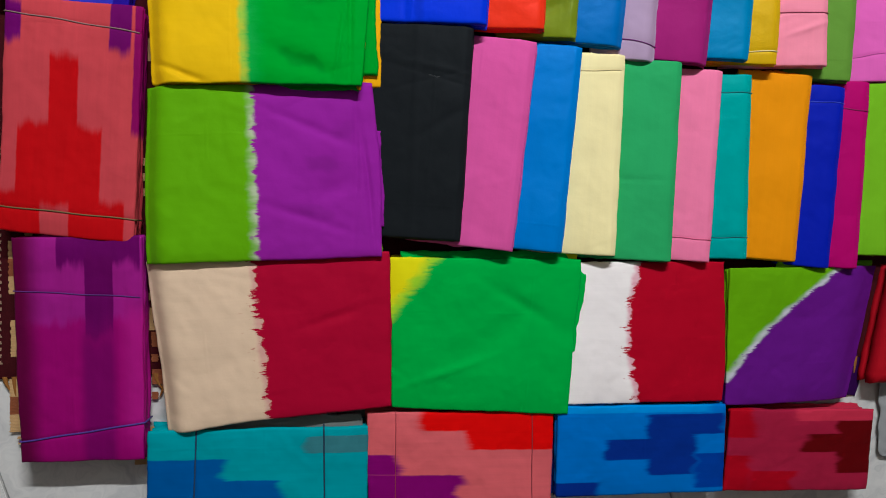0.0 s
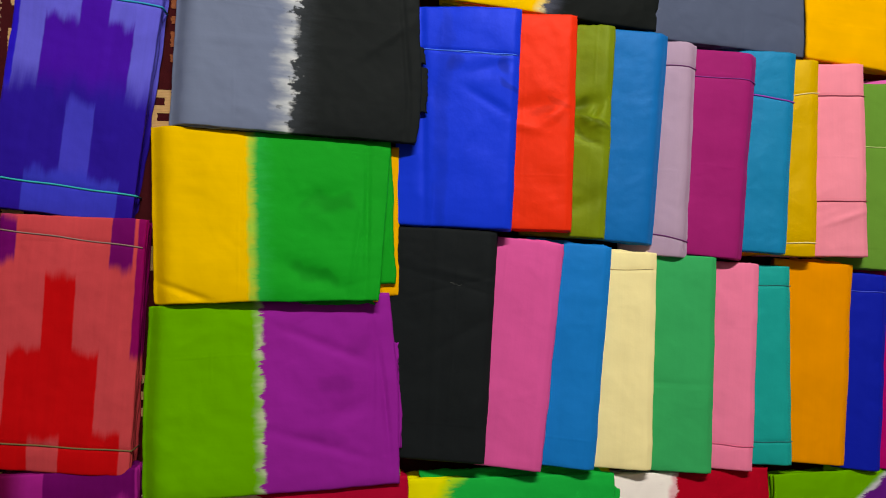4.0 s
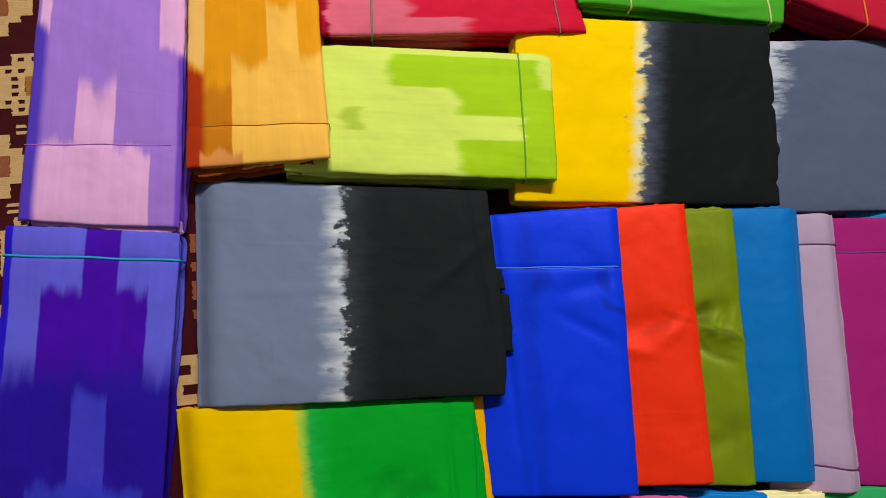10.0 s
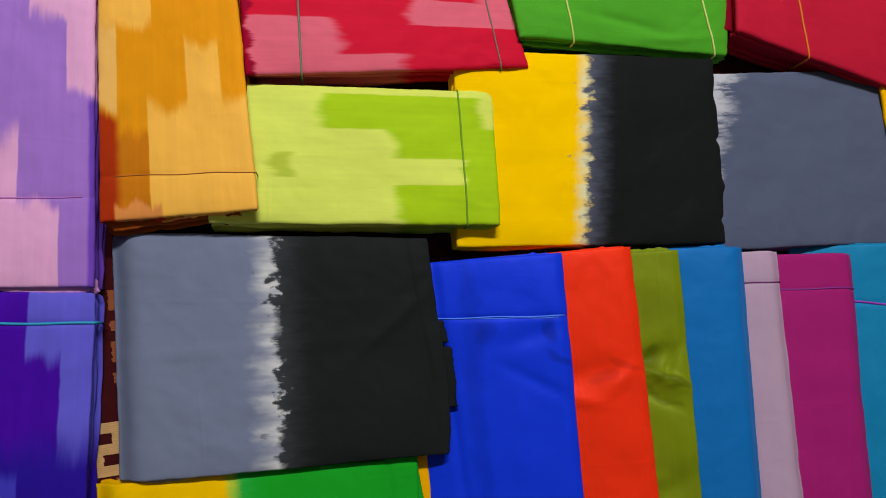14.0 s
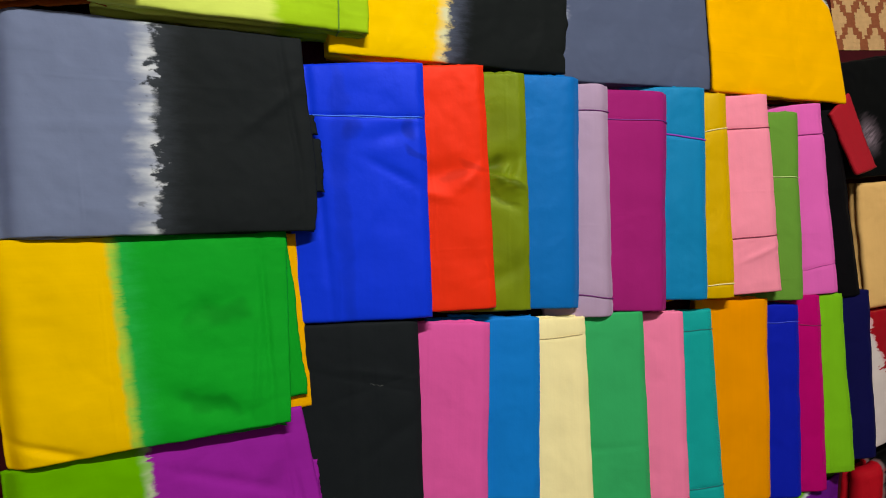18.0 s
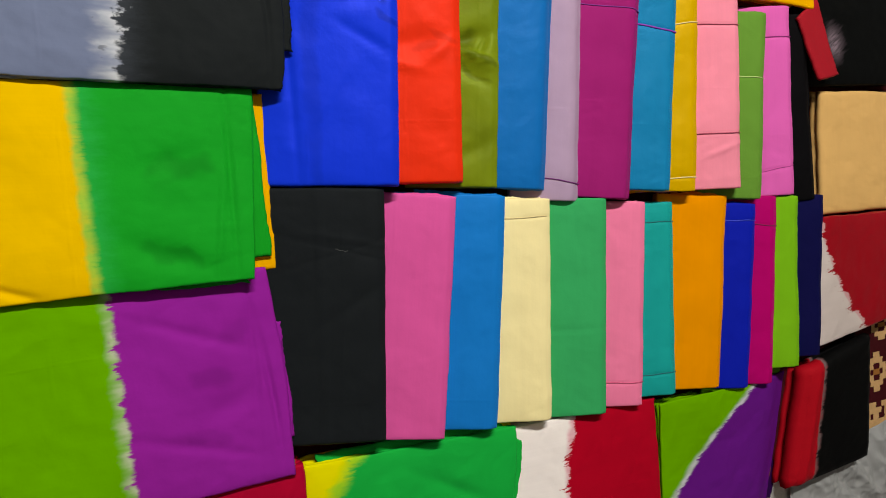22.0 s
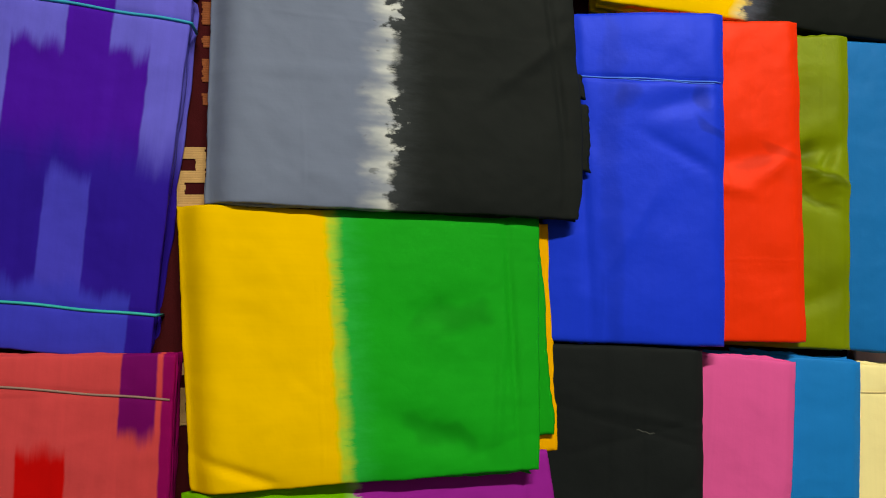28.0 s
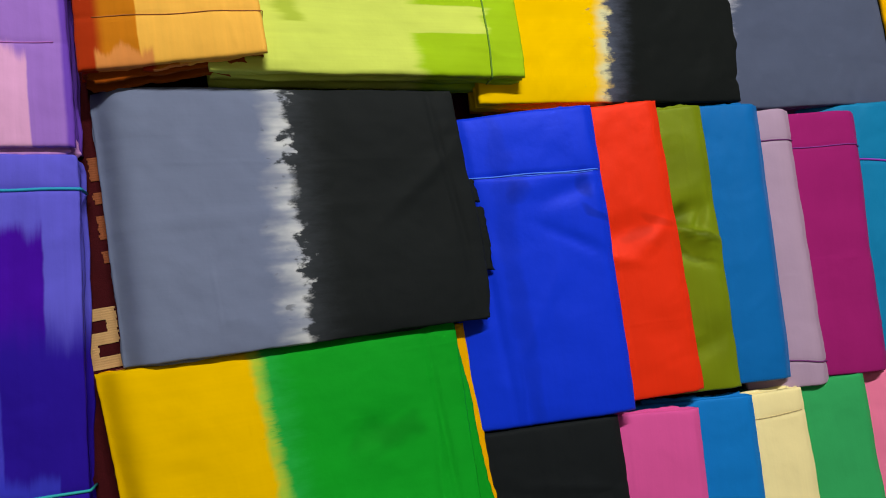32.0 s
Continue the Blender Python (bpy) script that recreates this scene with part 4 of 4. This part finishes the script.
wine_ikat = ikat("wine_ikat", (0.232, 0.122), "u", (156, 34, 60), [
    (0.76, 1.0, 0.22, 0.88, (92, 10, 14)), (0.53, 0.80, 0.48, 0.70, (92, 10, 14)), (0.0, 0.16, 0.66, 1.0, (166, 12, 34)), (0.0, 0.15, 0.0, 0.44, (166, 12, 34)), (0.14, 0.45, 0.0, 0.25, (166, 12, 34)), (0.45, 1.0, 0.86, 1.0, (186, 50, 72))])
sari("folded_sari", "folded wine red ikat sari with dark blocks", [(0.649, -0.264), (0.888, -0.273), (0.877, -0.397), (0.638, -0.384)], 0.045, wine_ikat, base=0.043, folds=4, seed=16, group="ikat saris")

# packs beyond the strips
yellow_black = tie_dye("yellow_black_dye", (0.30, 0.21), (255, 200, 6), (24, 27, 27), 0.462, lean=0.043, halo=(222, 216, 170), halo_left=0.010, halo_right=0.011, teeth=0.014, patchy=0.6, haze=((92, 98, 118), 0.040), lump=0.5)
sari("folded_cloth", "folded golden yellow and black resist-dyed cloth with a frayed pale seam", [(0.217, 0.787), (0.514, 0.759), (0.490, 0.550), (0.193, 0.578)], (0.050, 0.050, 0.05, 0.046), yellow_black, base=0.040, folds=4, seed=17, edges=[("r", 0.55, 0.02, -0.004), ("r", 0.30, 0.03, 0.003), ("r", 0.12, 0.02, -0.003), ("r", 0.8, 0.05, -0.003)],
     under=[(3, plain("orange_fold", (225, 140, 10)))], group="resist-dyed cloths")
grey_pale = tie_dye("grey_pale_dye", (0.24, 0.22), (184, 187, 200), (84, 92, 116), 0.01, lean=0.30, halo=(190, 192, 204), halo_left=0.01, halo_right=0.03, teeth=0.020)
sari("folded_cloth", "folded slate grey cloth with a white-dyed edge", [(0.478, 0.745), (0.742, 0.735), (0.721, 0.527), (0.479, 0.544)], 0.044, grey_pale, base=0.036, folds=4, seed=18, group="resist-dyed cloths")
black_yellow = tie_dye("yellow_corner_dye", (0.24, 0.20), (246, 180, 0), (34, 36, 40), 1.24, lean=-1.16, bow=0.0, halo=(190, 190, 180), halo_left=0.006, halo_right=0.012, teeth=0.008)
sari("folded_cloth", "folded amber yellow cloth dyed black at one corner", [(0.722, 0.715), (0.945, 0.700), (0.960, 0.500), (0.716, 0.524)], 0.052, black_yellow, base=0.044, folds=4, seed=19, edges=[("r", 0.9, 0.3, -0.012)],
     under=[(2, plain("rust_fold", (160, 60, 20))), (3, yellow_plain)], group="resist-dyed cloths")
LIME, LEAF = (208, 222, 108), (162, 198, 52)
lime_ikat = ikat("lime_ikat", (0.283, 0.14), "u", LIME, [
    (0.365, 0.94, 0.68, 0.94, LEAF), (0.625, 1.0, 0.47, 0.70, LEAF), (0.635, 1.0, 0.0, 0.28, LEAF), (0.865, 1.0, 0.0, 0.66, LEAF), (0.2, 0.28, 0.32, 0.5, (176, 194, 78)), (0.625, 0.865, 0.28, 0.46, LIME)])
sari("folded_sari", "folded lime green ikat sari tied with a green thread", [(-0.030, 0.765), (0.253, 0.737), (0.237, 0.593), (-0.043, 0.625)], (0.055, 0.052, 0.066, 0.062), lime_ikat, base=0.052, folds=4, seed=20, puff=0.003,
     threads=[(0.865, 1, 0.88, 0, (104, 148, 36), 0.0009)], under=[(3, plain("pale_fold", (190, 205, 170)))], group="ikat saris")
ROSE, CRIMSON = (218, 104, 124), (204, 36, 60)
rose_ikat = ikat("rose_ikat", (0.277, 0.135), "u", ROSE, [
    (0.0, 0.36, 0.40, 0.62, CRIMSON), (0.32, 0.62, 0.13, 0.82, CRIMSON), (0.5, 1.0, 0.58, 1.0, CRIMSON), (0.55, 1.0, 0.0, 0.36, CRIMSON), (0.88, 1.0, 0.36, 0.84, ROSE), (0.6, 0.9, 0.36, 0.58, ROSE), (0.0, 0.022, 0.0, 1.0, (150, 14, 50), 0.006, 0.01)])
sari("folded_sari", "folded rose and crimson ikat sari tied with grey-green threads", [(0.009, 0.916), (0.274, 0.876), (0.296, 0.760), (0.004, 0.764)], (0.068, 0.056, 0.056, 0.067), rose_ikat, base=0.048, folds=4, seed=21, puff=0.003,
     threads=[(0.215, 1, 0.185, 0, (104, 128, 104), 0.0011), (0.92, 1, 0.89, 0, (120, 110, 100), 0.0009)], group="ikat saris")
# the first hem's darker green paints the shadow on the left side
sari("folded_cloth", "thick folded grass green cloth tied with pale yellow threads", [(0.277, 0.918), (0.550, 0.897), (0.532, 0.760), (0.286, 0.790)], (0.066, 0.062, 0.052, 0.066), plain("grass_green", (78, 160, 52), along="u"), base=0.048, folds=6, seed=22, puff=0.003, hems=[(-0.030, 0.05, 0.03, 0.97, 0.014, plain("bottle_green", (24, 66, 18))), (-0.022, 0.05, 0.03, 0.97, 0.026, yellow_plain), (0.02, 0.98, -0.035, 0.08, 0.010, None)],
     threads=[(0.22, 1, 0.245, 0, (196, 210, 110), 0.0012), (0.80, 1, 0.93, 0, (206, 218, 124), 0.0012)], dents=[(0.5, 0.2, 0.06, 0.006, -8, -0.0025), (0.75, 0.1, 0.05, 0.005, 5, 0.002)], group="plain cloths")
# both hems are crimson darkened, with the left side's shade in the colour
sari("folded_cloth", "folded crimson cloth tied with orange thread", [(0.558, 0.901), (0.800, 0.812), (0.780, 0.688), (0.537, 0.782)], (0.068, 0.058, 0.056, 0.068), plain("crimson_plain", (186, 38, 60), along="u"), base=0.055, folds=5, seed=23, puff=0.003, hems=[(-0.045, 0.08, 0.02, 0.97, 0.012, plain("wine_plain", (124, 16, 34))), (-0.085, 0.05, 0.03, 0.98, 0.026, plain("wine_plain", (110, 14, 30)))],
     threads=[(0.26, 1, 0.36, 0, (222, 118, 20), 0.0012)], dents=[(0.25, 0.6, 0.03, 0.008, 40, -0.002)], group="plain cloths")

# packs along the far edge of the mat
red_plain = plain("red_plain", (160, 34, 44), 0.55, 0.08)
red_black = tie_dye("red_black_dye", (0.19, 0.20), (16, 13, 14), (11, 12, 12), 0.10, halo=(20, 16, 18), halo_left=0.003, halo_right=0.004, teeth=0.004, burst=(0.31, 0.36, 0.024, (196, 170, 184)))
sari("folded_cloth", "folded black cloth with a red end and a pale dyed seam", [(0.913, 0.559), (1.162, 0.584), (1.167, 0.391), (0.964, 0.390)], (0.044, 0.044, 0.044, 0.03), red_black, base=0.030, folds=3, seed=24, layers=[([(0.926, 0.486), (0.970, 0.519), (1.003, 0.402), (0.958, 0.392)], (0.050, 0.048, 0.056, 0.060), red_plain)], group="resist-dyed cloths")
sari("folded_cloth", "plain folded beige cloth", [(0.993, 0.383), (1.202, 0.381), (1.222, 0.188), (0.989, 0.187)], 0.031, plain("beige_plain", (218, 174, 112)), base=0.024, spread=0.0006, folds=2, top=0.45, seed=25, puff=0.002, hems=[(0.9, 1.05, 0.15, 0.80, 0.012, plain("red_fold", (170, 20, 28)))], group="plain cloths")
white_maroon = tie_dye("white_maroon_dye", (0.204, 0.19), (206, 192, 186), (150, 18, 30), 0.183, lean=-0.56, halo=(200, 150, 150), halo_left=0.004, halo_right=0.002, teeth=0.016, rough=0.4, bow=0.36)
white_maroon.node_tree.nodes["Principled BSDF"].inputs["Coat Weight"].default_value = 0.7
white_maroon.node_tree.nodes["Principled BSDF"].inputs["Coat Roughness"].default_value = 0.12
sari("folded_cloth", "folded white and maroon cloth in a clear plastic sleeve", [(0.973, 0.186), (1.186, 0.184), (1.158, 0.010), (0.964, -0.019)], 0.042, white_maroon, base=0.036, folds=4, seed=26, group="resist-dyed cloths")
red_black_b = tie_dye("red_black_fold_dye", (0.18, 0.18), (166, 26, 36), (10, 10, 10), 0.27, lean=-0.01, halo=(110, 90, 90), halo_left=0.003, halo_right=0.008, teeth=0.006)
sari("folded_cloth", "folded red and black cloth at the mat's fringed end", [(0.932, -0.051), (1.080, -0.012), (1.074, -0.223), (0.886, -0.237)], (0.044, 0.046, 0.044, 0.044), red_black_b, base=0.038, folds=2, top=0.7, seed=27, dents=[(0.06, 0.5, 0.008, 0.2, 2, -0.005), (0.16, 0.5, 0.010, 0.2, -3, 0.004)], group="resist-dyed cloths")


class Fan:
    """A row of packs fanned out like books: each leans on the next and shows its right-hand part."""

    def __init__(self, group, seed):
        self.group, self.seed, self.last, self.count = group, seed, None, 0

    def add(self, label, colour, top, bottom, high, rough, dents=(), threads=(), shade_stains=(), crumple=0.8):
        """top, bottom: the ends of the right-hand edge; high: its height over the floor."""
        k = self.count
        t, b = Vector((top[0] - 0.001, top[1])), Vector((bottom[0] - 0.001, bottom[1]))
        gap = max(0.03, ((t - self.last[0]).length + (b - self.last[1]).length) / 2) if k else 0.12
        across = (t - b).normalized()
        across = Vector((across.y, -across.x))
        thick = 0.030 if k == 0 else 0.019 if gap > 0.05 else 0.015
        slope = min(0.42, thick * 1.05 / gap)
        wide = min(0.15, max(gap + 0.02, (high - thick - 0.006) / slope))
        left = max(0.008 + thick, high - slope * wide)
        cloth = plain("strip_cloth", colour, rough, 0.05 if rough > 0.56 else 0.12, "v", (wide, 0.29), [(wide - x, y, *more) for x, y, *more in shade_stains])
        lips = [(0.2, 0.97, 0.9, 1 + 0.004 * (1 + k * 5 % 4), 0.005 + 0.001 * (k % 3), None), (0.15, 0.98, -0.004 * (k * 3 % 3), 0.1, 0.006, None)]
        pack("folded_cloth", label, "folded cloth", [t - across * wide, t, b, b - across * wide], (left, high, high, left), cloth, base=thick, folds=4, seed=self.seed + k * 3, hems=lips,
             dents=[*dents, (1.0, 0.5, 0.007, 0.9, 0, -0.0045)], threads=threads, group=self.group, nu=54, nv=92, crumple=crumple, rag=0.00055, wave=0.0020, puff=0.002, spread=0.0006, top=0.22, shift=(0.0010, 0.0))
        self.last, self.count = (t, b), k + 1


lower_row = Fan("fanned cloths of the lower row", 43)
lower_row.add("folded plain black cloth", (27, 30, 32), (0.261, 0.271), (0.241, -0.016), 0.071, 0.60, dents=((0.7, 0.8, 0.04, 0.004, -10, 0.0012), (0.5, 0.5, 0.003, 0.3, 2, 0.0012), (0.75, 0.55, 0.06, 0.006, 35, -0.0012)), threads=((0.6, 0.765, 0.68, 0.755, (92, 94, 92), 0.00022), (0.68, 0.755, 0.7, 0.758, (92, 94, 92), 0.00022)))
lower_row.add("folded plain pink cloth leaning on a blue one", (216, 90, 156), (0.349, 0.256), (0.313, -0.030), 0.068, 0.60)
lower_row.add("folded plain cerulean blue cloth", (8, 118, 196), (0.416, 0.253), (0.385, -0.032), 0.064, 0.55)
lower_row.add("folded pale cream cloth tied with a thin thread", (250, 232, 174), (0.481, 0.246), (0.465, -0.037), 0.060, 0.60, threads=((0, 0.9, 0.95, 0.92, (190, 170, 120), 0.0006),))
lower_row.add("folded plain jade green cloth", (58, 164, 98), (0.569, 0.241), (0.551, -0.046), 0.056, 0.60, dents=((0.6, 0.4, 0.05, 0.003, 0, -0.001),))
lower_row.add("folded rose pink cloth tied with a dark pink thread", (240, 128, 164), (0.635, 0.232), (0.613, -0.047), 0.052, 0.60, threads=((0, 0.12, 1, 0.115, (190, 70, 110), 0.0007),))
lower_row.add("folded teal cloth tied with a thin thread", (0, 156, 150), (0.683, 0.229), (0.675, -0.043), 0.049, 0.55, threads=((0, 0.9, 1, 0.9, (0, 110, 110), 0.0007), (0, 0.11, 1, 0.12, (0, 100, 105), 0.0007)))
lower_row.add("folded plain amber orange cloth", (232, 146, 12), (0.783, 0.231), (0.756, -0.048), 0.048, 0.60)
lower_row.add("folded royal blue cloth tied with a thread", (14, 30, 164), (0.839, 0.216), (0.812, -0.058), 0.048, 0.55, threads=((0, 0.9, 1, 0.91, (60, 80, 200), 0.0006),))
lower_row.add("folded magenta cloth tied with a thread", (176, 14, 102), (0.880, 0.225), (0.859, -0.059), 0.049, 0.58, threads=((0, 0.86, 1, 0.84, (130, 10, 80), 0.0007),))
lower_row.add("folded plain leaf green cloth", (120, 180, 46), (0.917, 0.223), (0.910, -0.039), 0.054, 0.60)
lower_row.add("folded plain navy blue cloth", (16, 16, 64), (0.977, 0.221), (0.961, -0.031), 0.050, 0.60)

upper_row = Fan("fanned cloths of the upper row", 45)
# dark patches on the next three cloths paint the shade of their dents
upper_row.add("folded glossy ultramarine cloth tied with a light blue thread", (20, 56, 216), (0.295, 0.559), (0.277, 0.272), 0.078, 0.48, dents=((0.2, 0.6, 0.004, 0.2, 4, -0.002), (0.75, 0.72, 0.03, 0.01, 15, -0.0025), (0.8, 0.55, 0.04, 0.005, -30, -0.002), (0.45, 0.3, 0.05, 0.006, 60, 0.0015)), crumple=0.5, threads=((0.03, 0.802, 0.97, 0.78, (70, 130, 245), 0.0007), (0.4, 0.79, 0.93, 0.775, (70, 130, 245), 0.0004)), shade_stains=((0.02, 0.215, 0.009, 0.014, 0, 0.5), (0.012, 0.185, 0.02, 0.004, -30, 0.45), (0.085, 0.215, 0.012, 0.012, 0, 0.4), (0.095, 0.15, 0.01, 0.16, 0, 0.24)))
upper_row.add("folded scarlet cloth with a dented face", (238, 60, 40), (0.372, 0.558), (0.358, 0.272), 0.071, 0.50, dents=((0.6, 0.56, 0.03, 0.012, 10, -0.004), (0.8, 0.52, 0.02, 0.006, 40, 0.003), (0.5, 0.48, 0.03, 0.005, -15, 0.003)), shade_stains=((0.022, 0.17, 0.02, 0.005, -20, 0.32), (0.045, 0.158, 0.014, 0.005, 25, 0.26), (0.03, 0.15, 0.03, 0.01, -10, 0.14)))
upper_row.add("folded glossy olive green cloth, creased across", (116, 132, 34), (0.427, 0.549), (0.405, 0.263), 0.066, 0.50, dents=((0.7, 0.62, 0.02, 0.01, 20, -0.007), (0.75, 0.54, 0.03, 0.005, -25, 0.008), (0.6, 0.49, 0.03, 0.005, -30, -0.005), (0.8, 0.58, 0.015, 0.004, 60, -0.004), (0.7, 0.15, 0.03, 0.01, 30, -0.003)), shade_stains=((0.04, 0.178, 0.012, 0.012, 30, 0.6), (0.02, 0.155, 0.02, 0.005, -25, 0.6), (0.03, 0.14, 0.02, 0.004, -35, 0.45), (0.03, 0.23, 0.03, 0.03, 10, 0.2), (0.03, 0.06, 0.03, 0.03, 40, 0.2)))
upper_row.add("folded plain azure blue cloth", (0, 106, 178), (0.508, 0.544), (0.476, 0.256), 0.062, 0.50, dents=((1.0, 0.5, 0.012, 0.8, 0, -0.006),))
upper_row.add("folded pale lilac cloth tied with purple threads", (178, 152, 178), (0.553, 0.535), (0.528, 0.239), 0.061, 0.60, dents=((1.0, 0.5, 0.014, 0.7, 0, -0.011),), threads=((0, 0.885, 1, 0.885, (110, 40, 110), 0.0008), (0, 0.115, 1, 0.075, (110, 40, 110), 0.0009)))
upper_row.add("folded plum cloth tied with a purple thread", (156, 38, 110), (0.640, 0.522), (0.606, 0.236), 0.062, 0.58, dents=((1.0, 0.5, 0.012, 0.7, 0, -0.008),), threads=((0, 0.86, 1, 0.865, (130, 40, 140), 0.0008),))
upper_row.add("folded turquoise cloth tied with a violet thread", (0, 124, 172), (0.696, 0.527), (0.666, 0.244), 0.064, 0.50, threads=((0, 0.8, 1, 0.75, (150, 50, 180), 0.0012),))
upper_row.add("folded mustard yellow cloth tied with cream threads", (208, 166, 14), (0.731, 0.519), (0.713, 0.241), 0.063, 0.50, threads=((0, 0.77, 1, 0.83, (232, 216, 150), 0.0009), (0, 0.05, 1, 0.07, (232, 216, 150), 0.0009)))
upper_row.add("folded light pink cloth tied with dark threads", (246, 146, 166), (0.799, 0.516), (0.793, 0.241), 0.066, 0.60, dents=((0.8, 0.2, 0.03, 0.004, 20, 0.002),), threads=((0, 0.83, 1, 0.83, (150, 56, 80), 0.0009), (0, 0.275, 1, 0.285, (150, 56, 80), 0.0009)))
upper_row.add("folded moss green cloth tied with a pale thread", (102, 146, 60), (0.861, 0.491), (0.839, 0.222), 0.058, 0.60, threads=((0, 0.66, 1, 0.65, (190, 212, 130), 0.0008),))
upper_row.add("folded orchid pink cloth tied with a purple thread", (222, 102, 178), (0.909, 0.503), (0.908, 0.225), 0.056, 0.58, threads=((0, 0.835, 1, 0.84, (150, 40, 120), 0.0009), (0.2, 0.12, 1, 0.16, (180, 60, 140), 0.0005)))
upper_row.add("folded plain black cloth beside a beige one", (12, 11, 13), (0.949, 0.495), (0.958, 0.215), 0.050, 0.60)

# ---------------------------------------------------------------- a crumpled plastic sheet by the mat's end
g = Graph("clear_film")
g.bsdf.inputs["Base Color"].default_value = (0.30, 0.30, 0.295, 1)
g.bsdf.inputs["Roughness"].default_value = 0.42
g.bsdf.inputs["Specular IOR Level"].default_value = 0.3
film = g.mat


def crumpled(name, label, corners, height, seed):
    nu = nv = 120
    face = Face(corners, 0.01, seed, 0.0, 0.0)
    u, v = np.meshgrid(np.linspace(0, 1, nu), np.linspace(0, 1, nv))
    x, y = face.flat_xy(u, v)
    wx, wy = x + 0.02 * gnoise(x * 14, y * 14, seed + 2), y + 0.02 * gnoise(x * 14, y * 14, seed + 7)
    ridge = 0.55 - np.abs(gnoise(wx * 17 + wy * 9, wy * 6 - wx * 3, seed)) * 1.5
    ridge = ridge + 0.38 * (0.4 - np.abs(gnoise(wx * 48 + wy * 20, wy * 20 - wx * 8, seed + 1)) * 1.8) + 0.12 * gnoise(wx * 130, wy * 90, seed + 3)
    edge = np.minimum(1.0, np.minimum(np.minimum(u, 1 - u), np.minimum(v, 1 - v)) * 9)
    wob = 0.012 * gnoise(x * 30, y * 30, seed + 5) * (1 - edge)
    z = 0.008 + height * np.maximum(0.0, ridge) * edge
    verts = np.stack([x + wob, y + wob, z], axis=-1).reshape(-1, 3).tolist()
    faces = [(j * nu + i, j * nu + i + 1, (j + 1) * nu + i + 1, (j + 1) * nu + i) for j in range(nv - 1) for i in range(nu - 1)]
    ob = mesh_object(name, verts, faces, film)
    solid = ob.modifiers.new("thickness", "SOLIDIFY")
    solid.thickness = 0.0006
    return tagged(ob, label, "plastic sheet")


crumpled("plastic_sheet", "crumpled pale plastic sheet lying over the mat's end", [(0.93, -0.215), (1.30, -0.165), (1.36, -0.42), (0.93, -0.36)], 0.022, 3)
crumpled("plastic_sheet", "crumpled pale plastic sheet lying beside the mat", [(1.255, 0.66), (1.42, 0.66), (1.42, 0.25), (1.262, 0.25)], 0.007, 6)

crumpled("plastic_sheet", "crumpled grey plastic sheet lying on the tiles beyond the mat", [(-0.75, 1.22), (-0.085, 1.16), (-0.105, 0.897), (-0.75, 0.945)], 0.016, 9)

# ---------------------------------------------------------------- floor tiles
tile_white = marble("tile_white", (214, 210, 204), (176, 174, 172), 0.6)
tile_grey = marble("tile_grey", (150, 150, 150), (112, 112, 114), 0.9)
SIDE, TURN = 0.43, 18.0
ex, ey = Vector((math.cos(radians(TURN)), math.sin(radians(TURN)))), Vector((-math.sin(radians(TURN)), math.cos(radians(TURN))))


def tile_mesh(name, w, l):
    bm = box(0, w, 0, l, -0.006, 0.0, 0.0012)
    me = bpy.data.meshes.new(name)
    bm.to_mesh(me)
    bm.free()
    return me


whole, narrow, rest = tile_mesh("tile", SIDE - 0.003, SIDE - 0.003), tile_mesh("tile", 0.170, SIDE - 0.003), tile_mesh("tile", SIDE - 0.003 - 0.173, SIDE - 0.003)
for m in (whole, rest):
    m.materials.append(tile_white)
narrow.materials.append(tile_grey)
for i in range(-6, 8):
    for j in range(-6, 8):
        s, t = -0.005 + SIDE * i, 0.82 + SIDE * j
        centre = ex * (s + SIDE / 2) + ey * (t + SIDE / 2)
        if not (X0 - 0.05 < centre.x < X1 + 0.05 and Y0 - 0.05 < centre.y < Y1 + 0.05):
            continue
        for me, off in (((narrow, 0.0), (rest, 0.173)) if i == 0 else ((whole, 0.0),)):
            ob = new("tile", me)
            p = ex * (s + off + 0.0015) + ey * (t + 0.0015)
            ob.matrix_basis = pose(p.x, p.y, 0.0, 0, 0, TURN)
            ob.parent = floor
